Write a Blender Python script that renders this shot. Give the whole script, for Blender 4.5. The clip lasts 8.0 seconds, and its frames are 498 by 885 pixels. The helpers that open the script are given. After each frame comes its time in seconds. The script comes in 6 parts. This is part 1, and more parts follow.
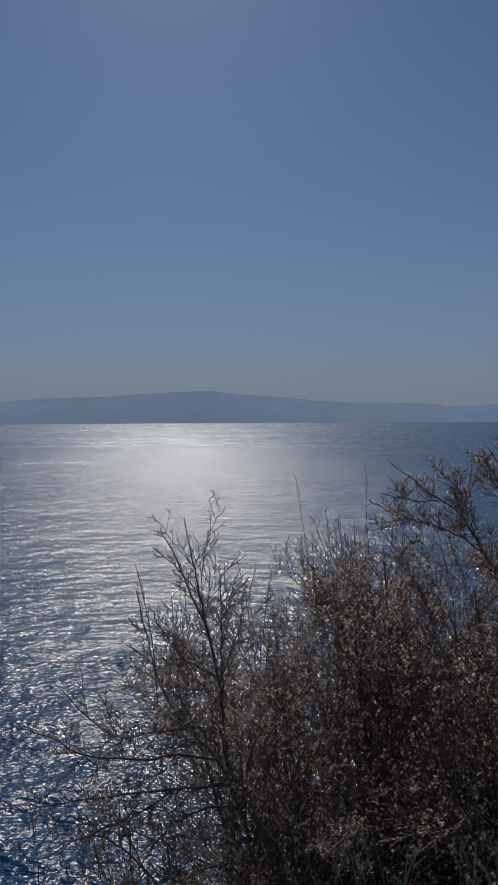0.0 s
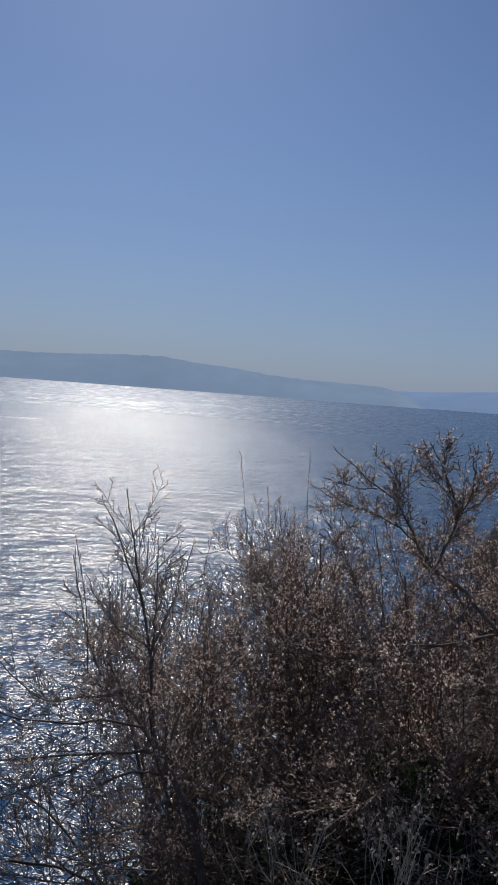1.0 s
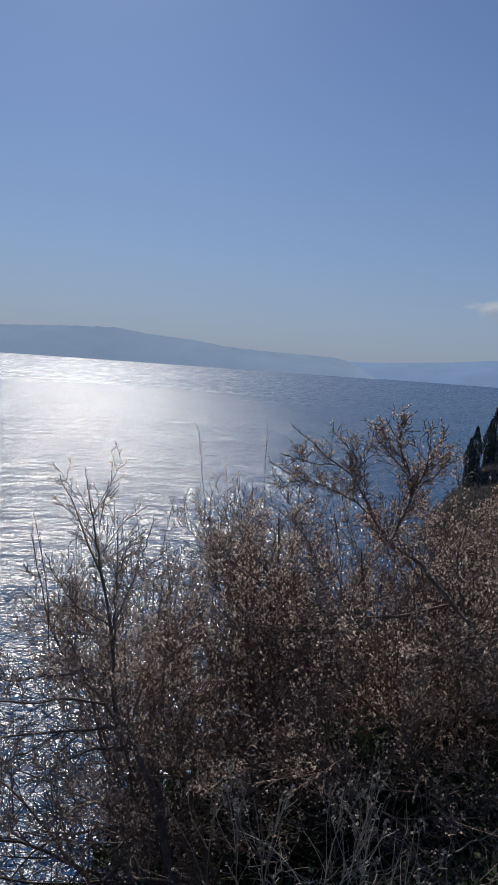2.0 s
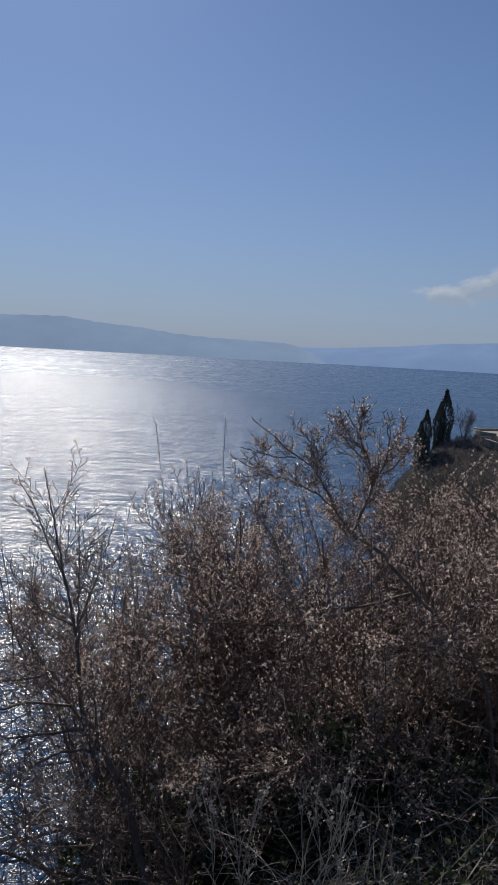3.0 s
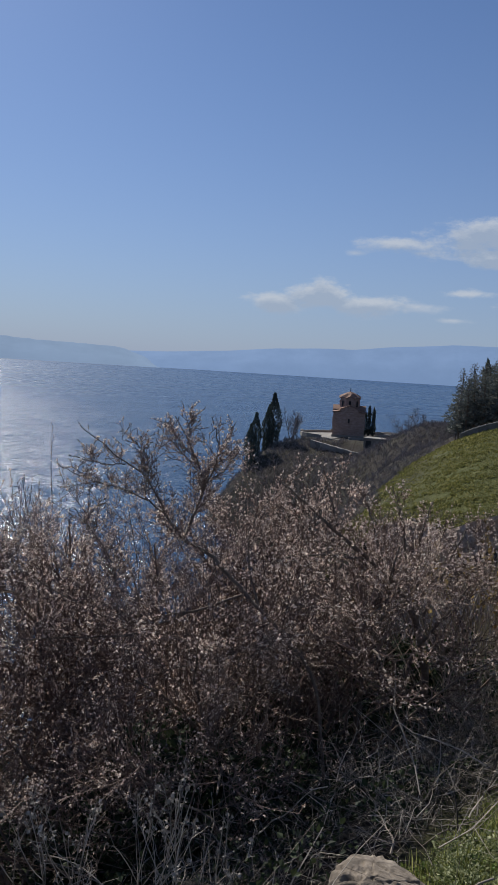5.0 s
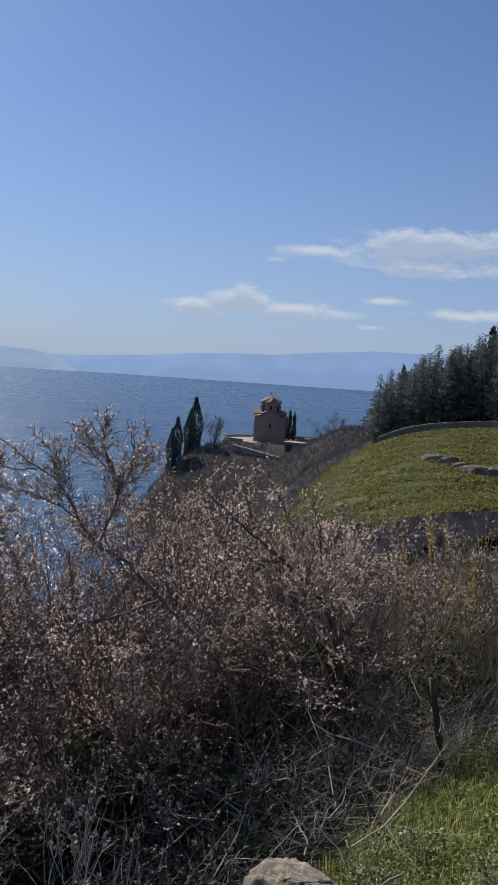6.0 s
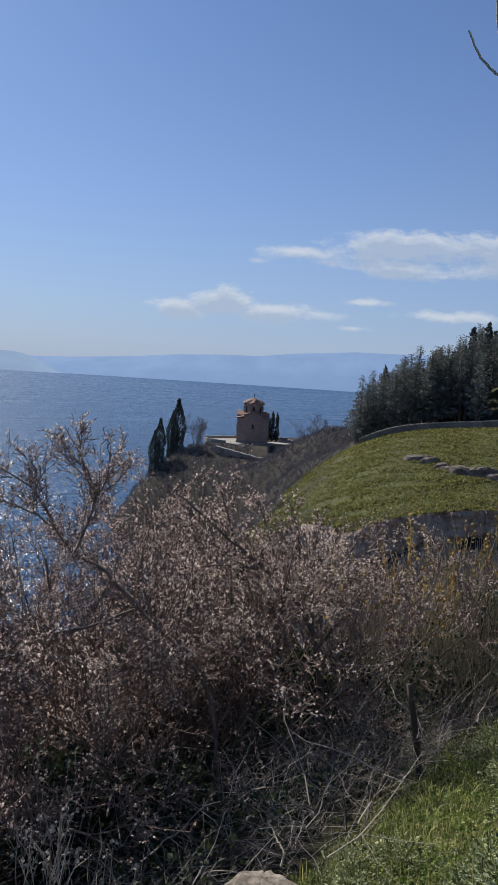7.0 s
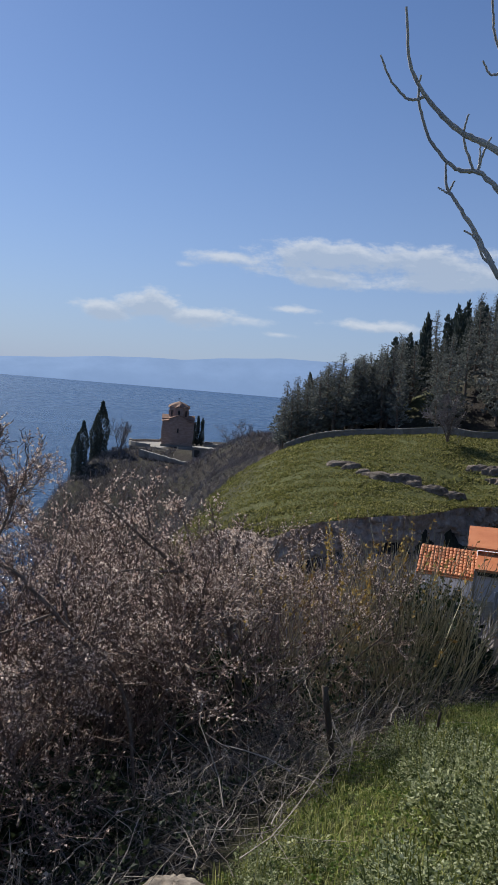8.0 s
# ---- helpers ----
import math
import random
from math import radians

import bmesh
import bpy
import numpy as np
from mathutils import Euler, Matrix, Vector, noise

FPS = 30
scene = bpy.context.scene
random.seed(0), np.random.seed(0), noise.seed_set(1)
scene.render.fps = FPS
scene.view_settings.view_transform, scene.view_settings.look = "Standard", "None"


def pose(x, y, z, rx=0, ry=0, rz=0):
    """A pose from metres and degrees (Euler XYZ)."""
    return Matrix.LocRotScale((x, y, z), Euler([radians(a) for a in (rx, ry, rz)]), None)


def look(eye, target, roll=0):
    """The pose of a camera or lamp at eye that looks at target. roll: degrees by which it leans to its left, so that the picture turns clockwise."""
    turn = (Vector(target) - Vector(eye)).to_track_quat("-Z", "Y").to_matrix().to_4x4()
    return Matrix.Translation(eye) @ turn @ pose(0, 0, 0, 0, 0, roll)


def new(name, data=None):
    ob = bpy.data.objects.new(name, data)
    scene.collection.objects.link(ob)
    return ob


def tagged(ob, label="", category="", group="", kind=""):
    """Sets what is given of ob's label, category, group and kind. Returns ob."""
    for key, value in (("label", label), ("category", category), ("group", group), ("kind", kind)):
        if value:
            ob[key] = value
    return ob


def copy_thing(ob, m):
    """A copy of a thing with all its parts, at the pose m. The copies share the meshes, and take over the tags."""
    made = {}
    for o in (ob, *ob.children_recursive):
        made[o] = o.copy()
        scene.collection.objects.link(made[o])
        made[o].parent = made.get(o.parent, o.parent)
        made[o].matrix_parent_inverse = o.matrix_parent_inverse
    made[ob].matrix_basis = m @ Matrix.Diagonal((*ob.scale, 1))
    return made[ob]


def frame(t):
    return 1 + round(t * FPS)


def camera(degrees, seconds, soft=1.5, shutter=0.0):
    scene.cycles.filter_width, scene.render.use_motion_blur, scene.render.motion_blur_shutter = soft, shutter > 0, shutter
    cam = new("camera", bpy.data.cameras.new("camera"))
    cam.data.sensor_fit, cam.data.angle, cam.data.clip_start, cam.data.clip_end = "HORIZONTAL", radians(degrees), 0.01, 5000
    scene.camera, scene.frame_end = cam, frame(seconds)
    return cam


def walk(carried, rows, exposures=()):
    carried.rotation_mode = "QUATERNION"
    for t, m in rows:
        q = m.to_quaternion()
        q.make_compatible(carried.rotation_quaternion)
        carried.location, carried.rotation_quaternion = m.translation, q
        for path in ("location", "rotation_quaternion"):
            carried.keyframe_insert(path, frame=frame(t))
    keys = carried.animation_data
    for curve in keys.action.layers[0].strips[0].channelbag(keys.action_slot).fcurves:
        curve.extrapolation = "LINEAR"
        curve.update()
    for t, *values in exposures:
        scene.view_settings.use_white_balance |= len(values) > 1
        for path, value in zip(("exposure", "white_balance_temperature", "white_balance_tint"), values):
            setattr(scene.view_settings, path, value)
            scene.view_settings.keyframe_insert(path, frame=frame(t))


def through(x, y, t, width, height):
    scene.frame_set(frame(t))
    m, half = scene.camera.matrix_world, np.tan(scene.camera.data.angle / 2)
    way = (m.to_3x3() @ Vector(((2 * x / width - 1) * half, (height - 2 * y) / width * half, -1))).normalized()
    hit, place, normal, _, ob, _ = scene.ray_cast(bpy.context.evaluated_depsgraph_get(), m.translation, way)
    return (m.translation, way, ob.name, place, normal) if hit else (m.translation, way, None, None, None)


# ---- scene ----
cam = camera(36.28, 8.0)
LAKE = 34.0     # the first camera stands this high over the lake, whose surface is z = 0
# seconds, x, y, height over the first camera, yaw, pitch, roll
PATH = [
    (0.0, 0.000, 0.000, 0.000, 0.00, -1.97, 0.25),
    (0.5, 0.004, -0.025, 0.033, -1.42, -3.39, -3.53),
    (1.0, 0.000, -0.041, 0.048, -3.71, -4.05, -4.36),
    (1.5, -0.013, -0.060, 0.087, -6.77, -4.69, -4.35),
    (1.7, -0.014, -0.064, 0.083, -6.75, -5.30, -4.31),
    (2.8, -0.074, -0.025, 0.130, -9.80, -6.58, -3.19),
    (3.0, -0.079, -0.024, 0.136, -10.76, -6.71, -3.22),
    (3.5, -0.074, -0.017, 0.126, -14.99, -6.46, -3.48),
    (4.0, -0.083, -0.012, 0.130, -16.66, -6.34, -3.49),
    (4.5, -0.069, -0.004, 0.144, -20.04, -6.07, -3.51),
    (5.0, -0.060, -0.018, 0.153, -23.40, -5.70, -3.59),
    (5.2, -0.056, -0.020, 0.151, -25.00, -5.48, -3.89),
    (6.3, 0.005, -0.014, 0.147, -30.01, -4.89, -3.71),
    (6.5, 0.015, -0.014, 0.156, -30.25, -4.84, -3.60),
    (7.0, 0.029, -0.019, 0.187, -30.59, -4.80, -3.74),
    (7.5, 0.038, -0.033, 0.190, -33.34, -4.54, -4.52),
    (8.0, 0.037, -0.060, 0.196, -36.17, -4.05, -4.94),
]
walk(cam, [(t, pose(x, y, LAKE + z, 90 + p, r, w)) for t, x, y, z, w, p, r in PATH],
     exposures=[(0.0, -0.97), (0.4, -0.70), (0.8, -0.42), (1.3, -0.32), (3.5, -0.2), (5.0, -0.02), (6.5, 0.25), (8.0, 0.25)])

# ---- world and sun ----
SUN_AZ, SUN_EL = -6.0, 38.0      # degrees to the right of +y, degrees up


def node(nt, kind, **values):
    n = nt.nodes.new(kind)
    for key, value in values.items():
        n.inputs[key].default_value = value
    return n


def math_node(nt, op, a, b=None, c=None, clamp=False):
    n = nt.nodes.new("ShaderNodeMath")
    n.operation, n.use_clamp = op, clamp
    for i, v in enumerate((a, b, c)):
        if v is None:
            continue
        if isinstance(v, (int, float)):
            n.inputs[i].default_value = v
        else:
            nt.links.new(v, n.inputs[i])
    return n.outputs[0]


def make_world():
    w = bpy.data.worlds.new("sky")
    scene.world = w
    w.use_nodes = True
    nt = w.node_tree
    nt.nodes.clear()
    L = nt.links.new
    out = nt.nodes.new("ShaderNodeOutputWorld")
    bg = nt.nodes.new("ShaderNodeBackground")
    bg.inputs["Strength"].default_value = 0.07
    sky = nt.nodes.new("ShaderNodeTexSky")
    sky.sky_type = "NISHITA"
    sky.sun_disc = False
    sky.sun_elevation, sky.sun_rotation = radians(SUN_EL), radians(SUN_AZ)
    sky.altitude, sky.air_density, sky.dust_density, sky.ozone_density = 700, 1.0, 0.45, 5.0
    # clouds: soft heaps in azimuth and elevation, with ragged edges
    tc = nt.nodes.new("ShaderNodeTexCoord")
    sep = nt.nodes.new("ShaderNodeSeparateXYZ")
    L(tc.outputs["Generated"], sep.inputs[0])
    x, y, z = sep.outputs
    az = math_node(nt, "MULTIPLY", math_node(nt, "ARCTAN2", x, y), 57.2958)
    el = math_node(nt, "MULTIPLY", math_node(nt, "ARCSINE", z), 57.2958)
    comb = nt.nodes.new("ShaderNodeCombineXYZ")
    L(az, comb.inputs[0]), L(el, comb.inputs[1])
    def density(rise):
        """How thick the heaps are, looked up rise degrees higher in the sky."""
        e0 = math_node(nt, "ADD", el, rise)
        comb = nt.nodes.new("ShaderNodeCombineXYZ")
        L(az, comb.inputs[0]), L(e0, comb.inputs[1])
        stretch = nt.nodes.new("ShaderNodeMapping")
        stretch.inputs["Scale"].default_value = (0.6, 1.3, 1)
        L(comb.outputs[0], stretch.inputs[0])
        n1 = node(nt, "ShaderNodeTexNoise", Scale=0.55, Detail=10.0, Roughness=0.66)
        L(stretch.outputs[0], n1.inputs["Vector"])
        wob = math_node(nt, "MULTIPLY", math_node(nt, "SUBTRACT", n1.outputs["Fac"], 0.5), 2.4)
        heaps = None
        # azimuth, base elevation, half width, height above the base, softness below, strength
        for a, e, hw, up, down, s in CLOUDS:
            dx = math_node(nt, "DIVIDE", math_node(nt, "SUBTRACT", az, a), hw)
            dy = math_node(nt, "SUBTRACT", e0, e)
            dyu = math_node(nt, "DIVIDE", math_node(nt, "MAXIMUM", dy, 0.0), up)
            dyd = math_node(nt, "DIVIDE", math_node(nt, "MINIMUM", dy, 0.0), down)
            r2 = math_node(nt, "ADD", math_node(nt, "MULTIPLY", dx, dx), math_node(nt, "ADD", math_node(nt, "MULTIPLY", dyu, dyu), math_node(nt, "MULTIPLY", dyd, dyd)))
            v = math_node(nt, "SUBTRACT", 1.0, math_node(nt, "SQRT", r2))
            v = math_node(nt, "MULTIPLY", math_node(nt, "ADD", v, math_node(nt, "MULTIPLY", wob, 0.9)), s)
            heaps = v if heaps is None else math_node(nt, "MAXIMUM", heaps, v)
        return heaps

    here, above = density(0.0), density(0.55)
    ramp = nt.nodes.new("ShaderNodeMapRange")
    ramp.interpolation_type = "SMOOTHSTEP"
    ramp.inputs[1].default_value, ramp.inputs[2].default_value = 0.0, 0.62
    ramp.inputs[3].default_value, ramp.inputs[4].default_value = 0.0, 0.80
    L(here, ramp.inputs[0])
    # tops that little cloud lies above are bright, the bellies grey-blue
    lit = math_node(nt, "SUBTRACT", 0.95, math_node(nt, "MULTIPLY", math_node(nt, "MAXIMUM", above, 0.0), 1.7), clamp=True)
    colour = nt.nodes.new("ShaderNodeMix")
    colour.data_type = "RGBA"
    colour.inputs[6].default_value, colour.inputs[7].default_value = (4.9, 5.9, 7.5, 1), (7.7, 8.3, 9.2, 1)
    L(lit, colour.inputs[0])
    mix = nt.nodes.new("ShaderNodeMix")
    mix.data_type = "RGBA"
    L(ramp.outputs[0], mix.inputs[0])
    # haze thickens the air towards the horizon
    veil = math_node(nt, "MULTIPLY", math_node(nt, "POWER", 2.718, math_node(nt, "DIVIDE", math_node(nt, "MAXIMUM", el, 0.0), -11.0)), 0.92)
    tint = nt.nodes.new("ShaderNodeMix")
    tint.data_type, tint.blend_type = "RGBA", "MULTIPLY"
    tint.inputs[0].default_value, tint.inputs[7].default_value = 1.0, (0.90, 1.01, 1.18, 1)
    L(sky.outputs[0], tint.inputs[6])
    hazy = nt.nodes.new("ShaderNodeMix")
    hazy.data_type = "RGBA"
    hazy.inputs[7].default_value = (4.1, 4.95, 6.85, 1)
    L(veil, hazy.inputs[0])
    L(tint.outputs[2], hazy.inputs[6])
    L(hazy.outputs[2], mix.inputs[6])
    L(colour.outputs[2], mix.inputs[7])
    L(mix.outputs[2], bg.inputs["Color"])
    L(bg.outputs[0], out.inputs["Surface"])


CLOUDS = [(28.3, 5.8, 3.0, 1.1, 1.7, 1.0), (25.0, 5.1, 3.0, 0.6, 1.4, 0.8), (31.6, 5.2, 4.0, 0.7, 1.3, 0.85), (35.5, 5.1, 3.0, 0.3, 0.6, 0.45),
          (33.2, 9.5, 3.2, 0.5, 0.7, 0.8), (41.5, 10.1, 7.2, 1.5, 1.8, 1.0), (48.5, 10.0, 7.0, 1.5, 1.8, 1.0), (41.0, 8.7, 5.6, 0.9, 1.0, 0.95), (49.0, 8.8, 7.5, 1.0, 1.1, 0.95),
          (54.5, 9.4, 5.0, 1.0, 1.2, 0.95), (38.9, 6.1, 2.3, 0.42, 0.45, 0.75), (45.0, 5.3, 4.4, 0.55, 0.5, 0.8), (38.0, 4.2, 1.8, 0.25, 0.3, 0.45), (30.6, 8.7, 1.0, 0.3, 0.3, 0.4)]
make_world()
sun = new("sun", bpy.data.lights.new("sun", "SUN"))
sun.data.energy, sun.data.angle, sun.data.color = 5.0, radians(0.53), (1.0, 0.95, 0.87)
_az, _el = radians(SUN_AZ), radians(SUN_EL)
SUN_DIR = Vector((math.sin(_az) * math.cos(_el), math.cos(_az) * math.cos(_el), math.sin(_el)))
sun.matrix_world = look((0, 0, LAKE + 60), Vector((0, 0, LAKE + 60)) - SUN_DIR)


# ---- materials ----
def material(name, colours, scale=8.0, roughness=0.85, bump=0.3, distance=0.02, fine=60.0, island=0.0, detail=6.0, stretch=(1, 1, 1), spec=0.3, metal=0.0):
    """Two or three base colours mixed by a coarse and a fine noise, with relief."""
    m = bpy.data.materials.new(name)
    m.use_nodes = True
    nt = m.node_tree
    L = nt.links.new
    bsdf = nt.nodes["Principled BSDF"]
    bsdf.inputs["Roughness"].default_value = roughness
    bsdf.inputs["Metallic"].default_value = metal
    bsdf.inputs["Specular IOR Level"].default_value = spec
    tc = nt.nodes.new("ShaderNodeTexCoord")
    mp = nt.nodes.new("ShaderNodeMapping")
    mp.inputs["Scale"].default_value = stretch
    L(tc.outputs["Object"], mp.inputs[0])
    a = node(nt, "ShaderNodeTexNoise", Scale=scale, Detail=detail, Roughness=0.6)
    b = node(nt, "ShaderNodeTexNoise", Scale=fine, Detail=4.0, Roughness=0.6)
    L(mp.outputs[0], a.inputs["Vector"]), L(mp.outputs[0], b.inputs["Vector"])
    f = math_node(nt, "ADD", math_node(nt, "MULTIPLY", a.outputs["Fac"], 0.65), math_node(nt, "MULTIPLY", b.outputs["Fac"], 0.35))
    if island:
        g = nt.nodes.new("ShaderNodeNewGeometry")
        oi = nt.nodes.new("ShaderNodeObjectInfo")
        r = math_node(nt, "FRACT", math_node(nt, "ADD", g.outputs["Random Per Island"], oi.outputs["Random"]))
        f = math_node(nt, "ADD", math_node(nt, "MULTIPLY", f, 1.0 - island), math_node(nt, "MULTIPLY", r, island))
    ramp = nt.nodes.new("ShaderNodeValToRGB")
    els = ramp.color_ramp.elements
    lo, hi = (0.33, 0.67) if not island else (0.2, 0.8)
    els[0].position, els[1].position = lo, hi
    els[0].color, els[1].color = (*colours[0], 1), (*colours[-1], 1)
    for i, c in enumerate(colours[1:-1]):
        e = els.new(lo + (hi - lo) * (i + 1) / (len(colours) - 1))
        e.color = (*c, 1)
    L(f, ramp.inputs[0])
    L(ramp.outputs[0], bsdf.inputs["Base Color"])
    if bump:
        bm = node(nt, "ShaderNodeBump", Strength=bump, Distance=distance)
        L(f, bm.inputs["Height"])
        L(bm.outputs[0], bsdf.inputs["Normal"])
    return m


def water_material():
    m = bpy.data.materials.new("lake_water")
    m.use_nodes = True
    nt = m.node_tree
    L = nt.links.new
    bsdf = nt.nodes["Principled BSDF"]
    bsdf.inputs["Base Color"].default_value = (0.003, 0.040, 0.110, 1)
    bsdf.inputs["IOR"].default_value = 1.333
    bsdf.inputs["Specular IOR Level"].default_value = 0.45
    tc = nt.nodes.new("ShaderNodeTexCoord")
    mp = nt.nodes.new("ShaderNodeMapping")
    mp.inputs["Rotation"].default_value = (0, 0, radians(12))
    mp.inputs["Scale"].default_value = (0.95, 1.3, 1)
    L(tc.outputs["Object"], mp.inputs[0])
    waves = node(nt, "ShaderNodeTexNoise", Scale=1.25, Detail=2.0, Roughness=0.5, Distortion=0.2)
    swell = node(nt, "ShaderNodeTexNoise", Scale=0.07, Detail=2.0)
    ripples = node(nt, "ShaderNodeTexNoise", Scale=2.4, Detail=3.0, Roughness=0.6)
    chop = node(nt, "ShaderNodeTexNoise", Scale=0.2, Detail=3.0, Roughness=0.6)
    for n in (waves, swell, ripples, chop):
        L(mp.outputs[0], n.inputs["Vector"])
    # sheltered water by the shore keeps its small waves clear; out on the open lake they melt into a rough sheen
    away = nt.nodes.new("ShaderNodeVectorMath")
    away.operation = "LENGTH"
    L(tc.outputs["Object"], away.inputs[0])
    open_lake = nt.nodes.new("ShaderNodeMapRange")
    open_lake.interpolation_type = "SMOOTHSTEP"
    open_lake.inputs[1].default_value, open_lake.inputs[2].default_value = 120.0, 1100.0
    L(away.outputs["Value"], open_lake.inputs[0])
    calm = math_node(nt, "SUBTRACT", 1.0, math_node(nt, "MULTIPLY", open_lake.outputs[0], 0.6))
    h = math_node(nt, "ADD", math_node(nt, "MULTIPLY", waves.outputs["Fac"], 0.30), math_node(nt, "MULTIPLY", ripples.outputs["Fac"], 0.07))
    h = math_node(nt, "ADD", h, math_node(nt, "MULTIPLY", chop.outputs["Fac"], 0.55))
    h = math_node(nt, "MULTIPLY", h, calm)
    h = math_node(nt, "ADD", h, math_node(nt, "MULTIPLY", swell.outputs["Fac"], 0.6))
    for sx, sy, high in ((0.17, 0.27, 1.0), (0.032, 0.055, 2.6), (0.008, 0.016, 2.0)):
        long = nt.nodes.new("ShaderNodeMapping")
        long.inputs["Rotation"].default_value = (0, 0, radians(-9))
        long.inputs["Scale"].default_value = (sx, sy, 1)
        L(tc.outputs["Object"], long.inputs[0])
        crest = node(nt, "ShaderNodeTexNoise", Scale=1.0, Detail=3.0, Roughness=0.62)
        L(long.outputs[0], crest.inputs["Vector"])
        h = math_node(nt, "ADD", h, math_node(nt, "MULTIPLY", crest.outputs["Fac"], high))
    bm = node(nt, "ShaderNodeBump", Strength=1.0, Distance=1.0)
    L(h, bm.inputs["Height"])
    L(bm.outputs[0], bsdf.inputs["Normal"])
    # wind lanes: long bands of smoother and rougher water
    wide = nt.nodes.new("ShaderNodeMapping")
    wide.inputs["Scale"].default_value = (0.0016, 0.010, 1)
    wide.inputs["Rotation"].default_value = (0, 0, radians(-14))
    L(tc.outputs["Object"], wide.inputs[0])
    lanes = node(nt, "ShaderNodeTexNoise", Scale=1.0, Detail=8.0, Roughness=0.72)
    L(wide.outputs[0], lanes.inputs["Vector"])
    r = nt.nodes.new("ShaderNodeMapRange")
    r.inputs[1].default_value, r.inputs[2].default_value, r.inputs[3].default_value, r.inputs[4].default_value = 0.36, 0.64, 0.21, 0.27
    L(lanes.outputs["Fac"], r.inputs[0])
    L(math_node(nt, "ADD", r.outputs[0], math_node(nt, "MULTIPLY", open_lake.outputs[0], 0.03)), bsdf.inputs["Roughness"])
    return m


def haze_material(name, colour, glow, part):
    """Far range: dull slopes, with the haze of the air painted in as an even glow."""
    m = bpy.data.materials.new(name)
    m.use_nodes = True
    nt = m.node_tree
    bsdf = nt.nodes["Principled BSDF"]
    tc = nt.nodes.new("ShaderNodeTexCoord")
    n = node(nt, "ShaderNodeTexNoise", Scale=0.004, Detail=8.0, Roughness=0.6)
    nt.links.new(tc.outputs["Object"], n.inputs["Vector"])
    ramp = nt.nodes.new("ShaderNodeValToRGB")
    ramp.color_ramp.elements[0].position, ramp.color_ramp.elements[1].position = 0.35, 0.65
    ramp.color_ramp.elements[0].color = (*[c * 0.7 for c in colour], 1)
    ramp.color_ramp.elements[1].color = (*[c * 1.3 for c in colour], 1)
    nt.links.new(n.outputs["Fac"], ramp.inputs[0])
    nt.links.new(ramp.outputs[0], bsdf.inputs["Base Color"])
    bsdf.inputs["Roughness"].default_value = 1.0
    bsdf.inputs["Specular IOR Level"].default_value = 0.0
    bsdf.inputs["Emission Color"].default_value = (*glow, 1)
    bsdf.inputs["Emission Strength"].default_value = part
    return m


def leaf_material(name, colours, through=0.4, roughness=0.6, scale=6.0):
    """Thin leaves and buds: each one its own tone, some light passing through."""
    m = material(name, colours, scale, roughness, 0.0, island=0.75)
    nt = m.node_tree
    bsdf = nt.nodes["Principled BSDF"]
    tr = nt.nodes.new("ShaderNodeBsdfTranslucent")
    mix = nt.nodes.new("ShaderNodeMixShader")
    mix.inputs[0].default_value = through
    ramp = next(n for n in nt.nodes if n.type == "VALTORGB")
    nt.links.new(ramp.outputs[0], tr.inputs["Color"])
    nt.links.new(bsdf.outputs[0], mix.inputs[1])
    nt.links.new(tr.outputs[0], mix.inputs[2])
    nt.links.new(mix.outputs[0], nt.nodes["Material Output"].inputs["Surface"])
    return m


BARK = material("grey_brown_bark", [(0.085, 0.064, 0.05), (0.155, 0.12, 0.096), (0.26, 0.215, 0.175)], 14, 0.85, 0.5, 0.01, 90)
TWIG = material("reddish_twig_bark", [(0.08, 0.05, 0.04), (0.165, 0.110, 0.088), (0.29, 0.213, 0.175)], 9, 0.6, 0.0, island=0.6, spec=0.25)
BUD = leaf_material("pale_buds", [(0.50, 0.36, 0.29), (0.78, 0.63, 0.545), (0.94, 0.84, 0.75)], 0.56, 0.9)
YELLOW_LEAF = leaf_material("rust_yellow_leaves", [(0.15, 0.09, 0.03), (0.30, 0.20, 0.065), (0.44, 0.33, 0.12)], 0.45)
SHOOT = material("olive_shoot_bark", [(0.22, 0.185, 0.11), (0.39, 0.335, 0.215), (0.58, 0.51, 0.35)], 6, 0.6, 0.0, island=0.6)
DEAD = material("grey_dead_wood", [(0.038, 0.031, 0.025), (0.115, 0.096, 0.08), (0.42, 0.37, 0.315)], 10, 0.8, 0.0, island=0.7)
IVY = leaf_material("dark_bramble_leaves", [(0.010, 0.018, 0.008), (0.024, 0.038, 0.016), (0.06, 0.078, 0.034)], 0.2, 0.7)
GRASS = leaf_material("spring_grass", [(0.10, 0.125, 0.03), (0.25, 0.28, 0.075), (0.50, 0.49, 0.20)], 0.45, 0.6)
WEED = leaf_material("grey_green_weed_leaves", [(0.055, 0.075, 0.024), (0.20, 0.235, 0.10), (0.54, 0.56, 0.33)], 0.4, 0.6)
# needles greyed and lightened so the colour carries some distance haze
PINE = leaf_material("hazed_conifer_needles", [(0.105, 0.117, 0.112), (0.155, 0.168, 0.154), (0.22, 0.23, 0.205)], 0.25, 0.9, 0.6)
CYPRESS = leaf_material("cypress_scales", [(0.045, 0.06, 0.052), (0.07, 0.088, 0.074), (0.105, 0.12, 0.098)], 0.15, 0.9, 0.6)
# far twigs lightened likewise, haze included in the colour
FAR_TWIG = material("far_bare_twigs", [(0.14, 0.122, 0.12), (0.23, 0.205, 0.198), (0.34, 0.305, 0.29)], 3, 0.8, 0.0, island=0.7)
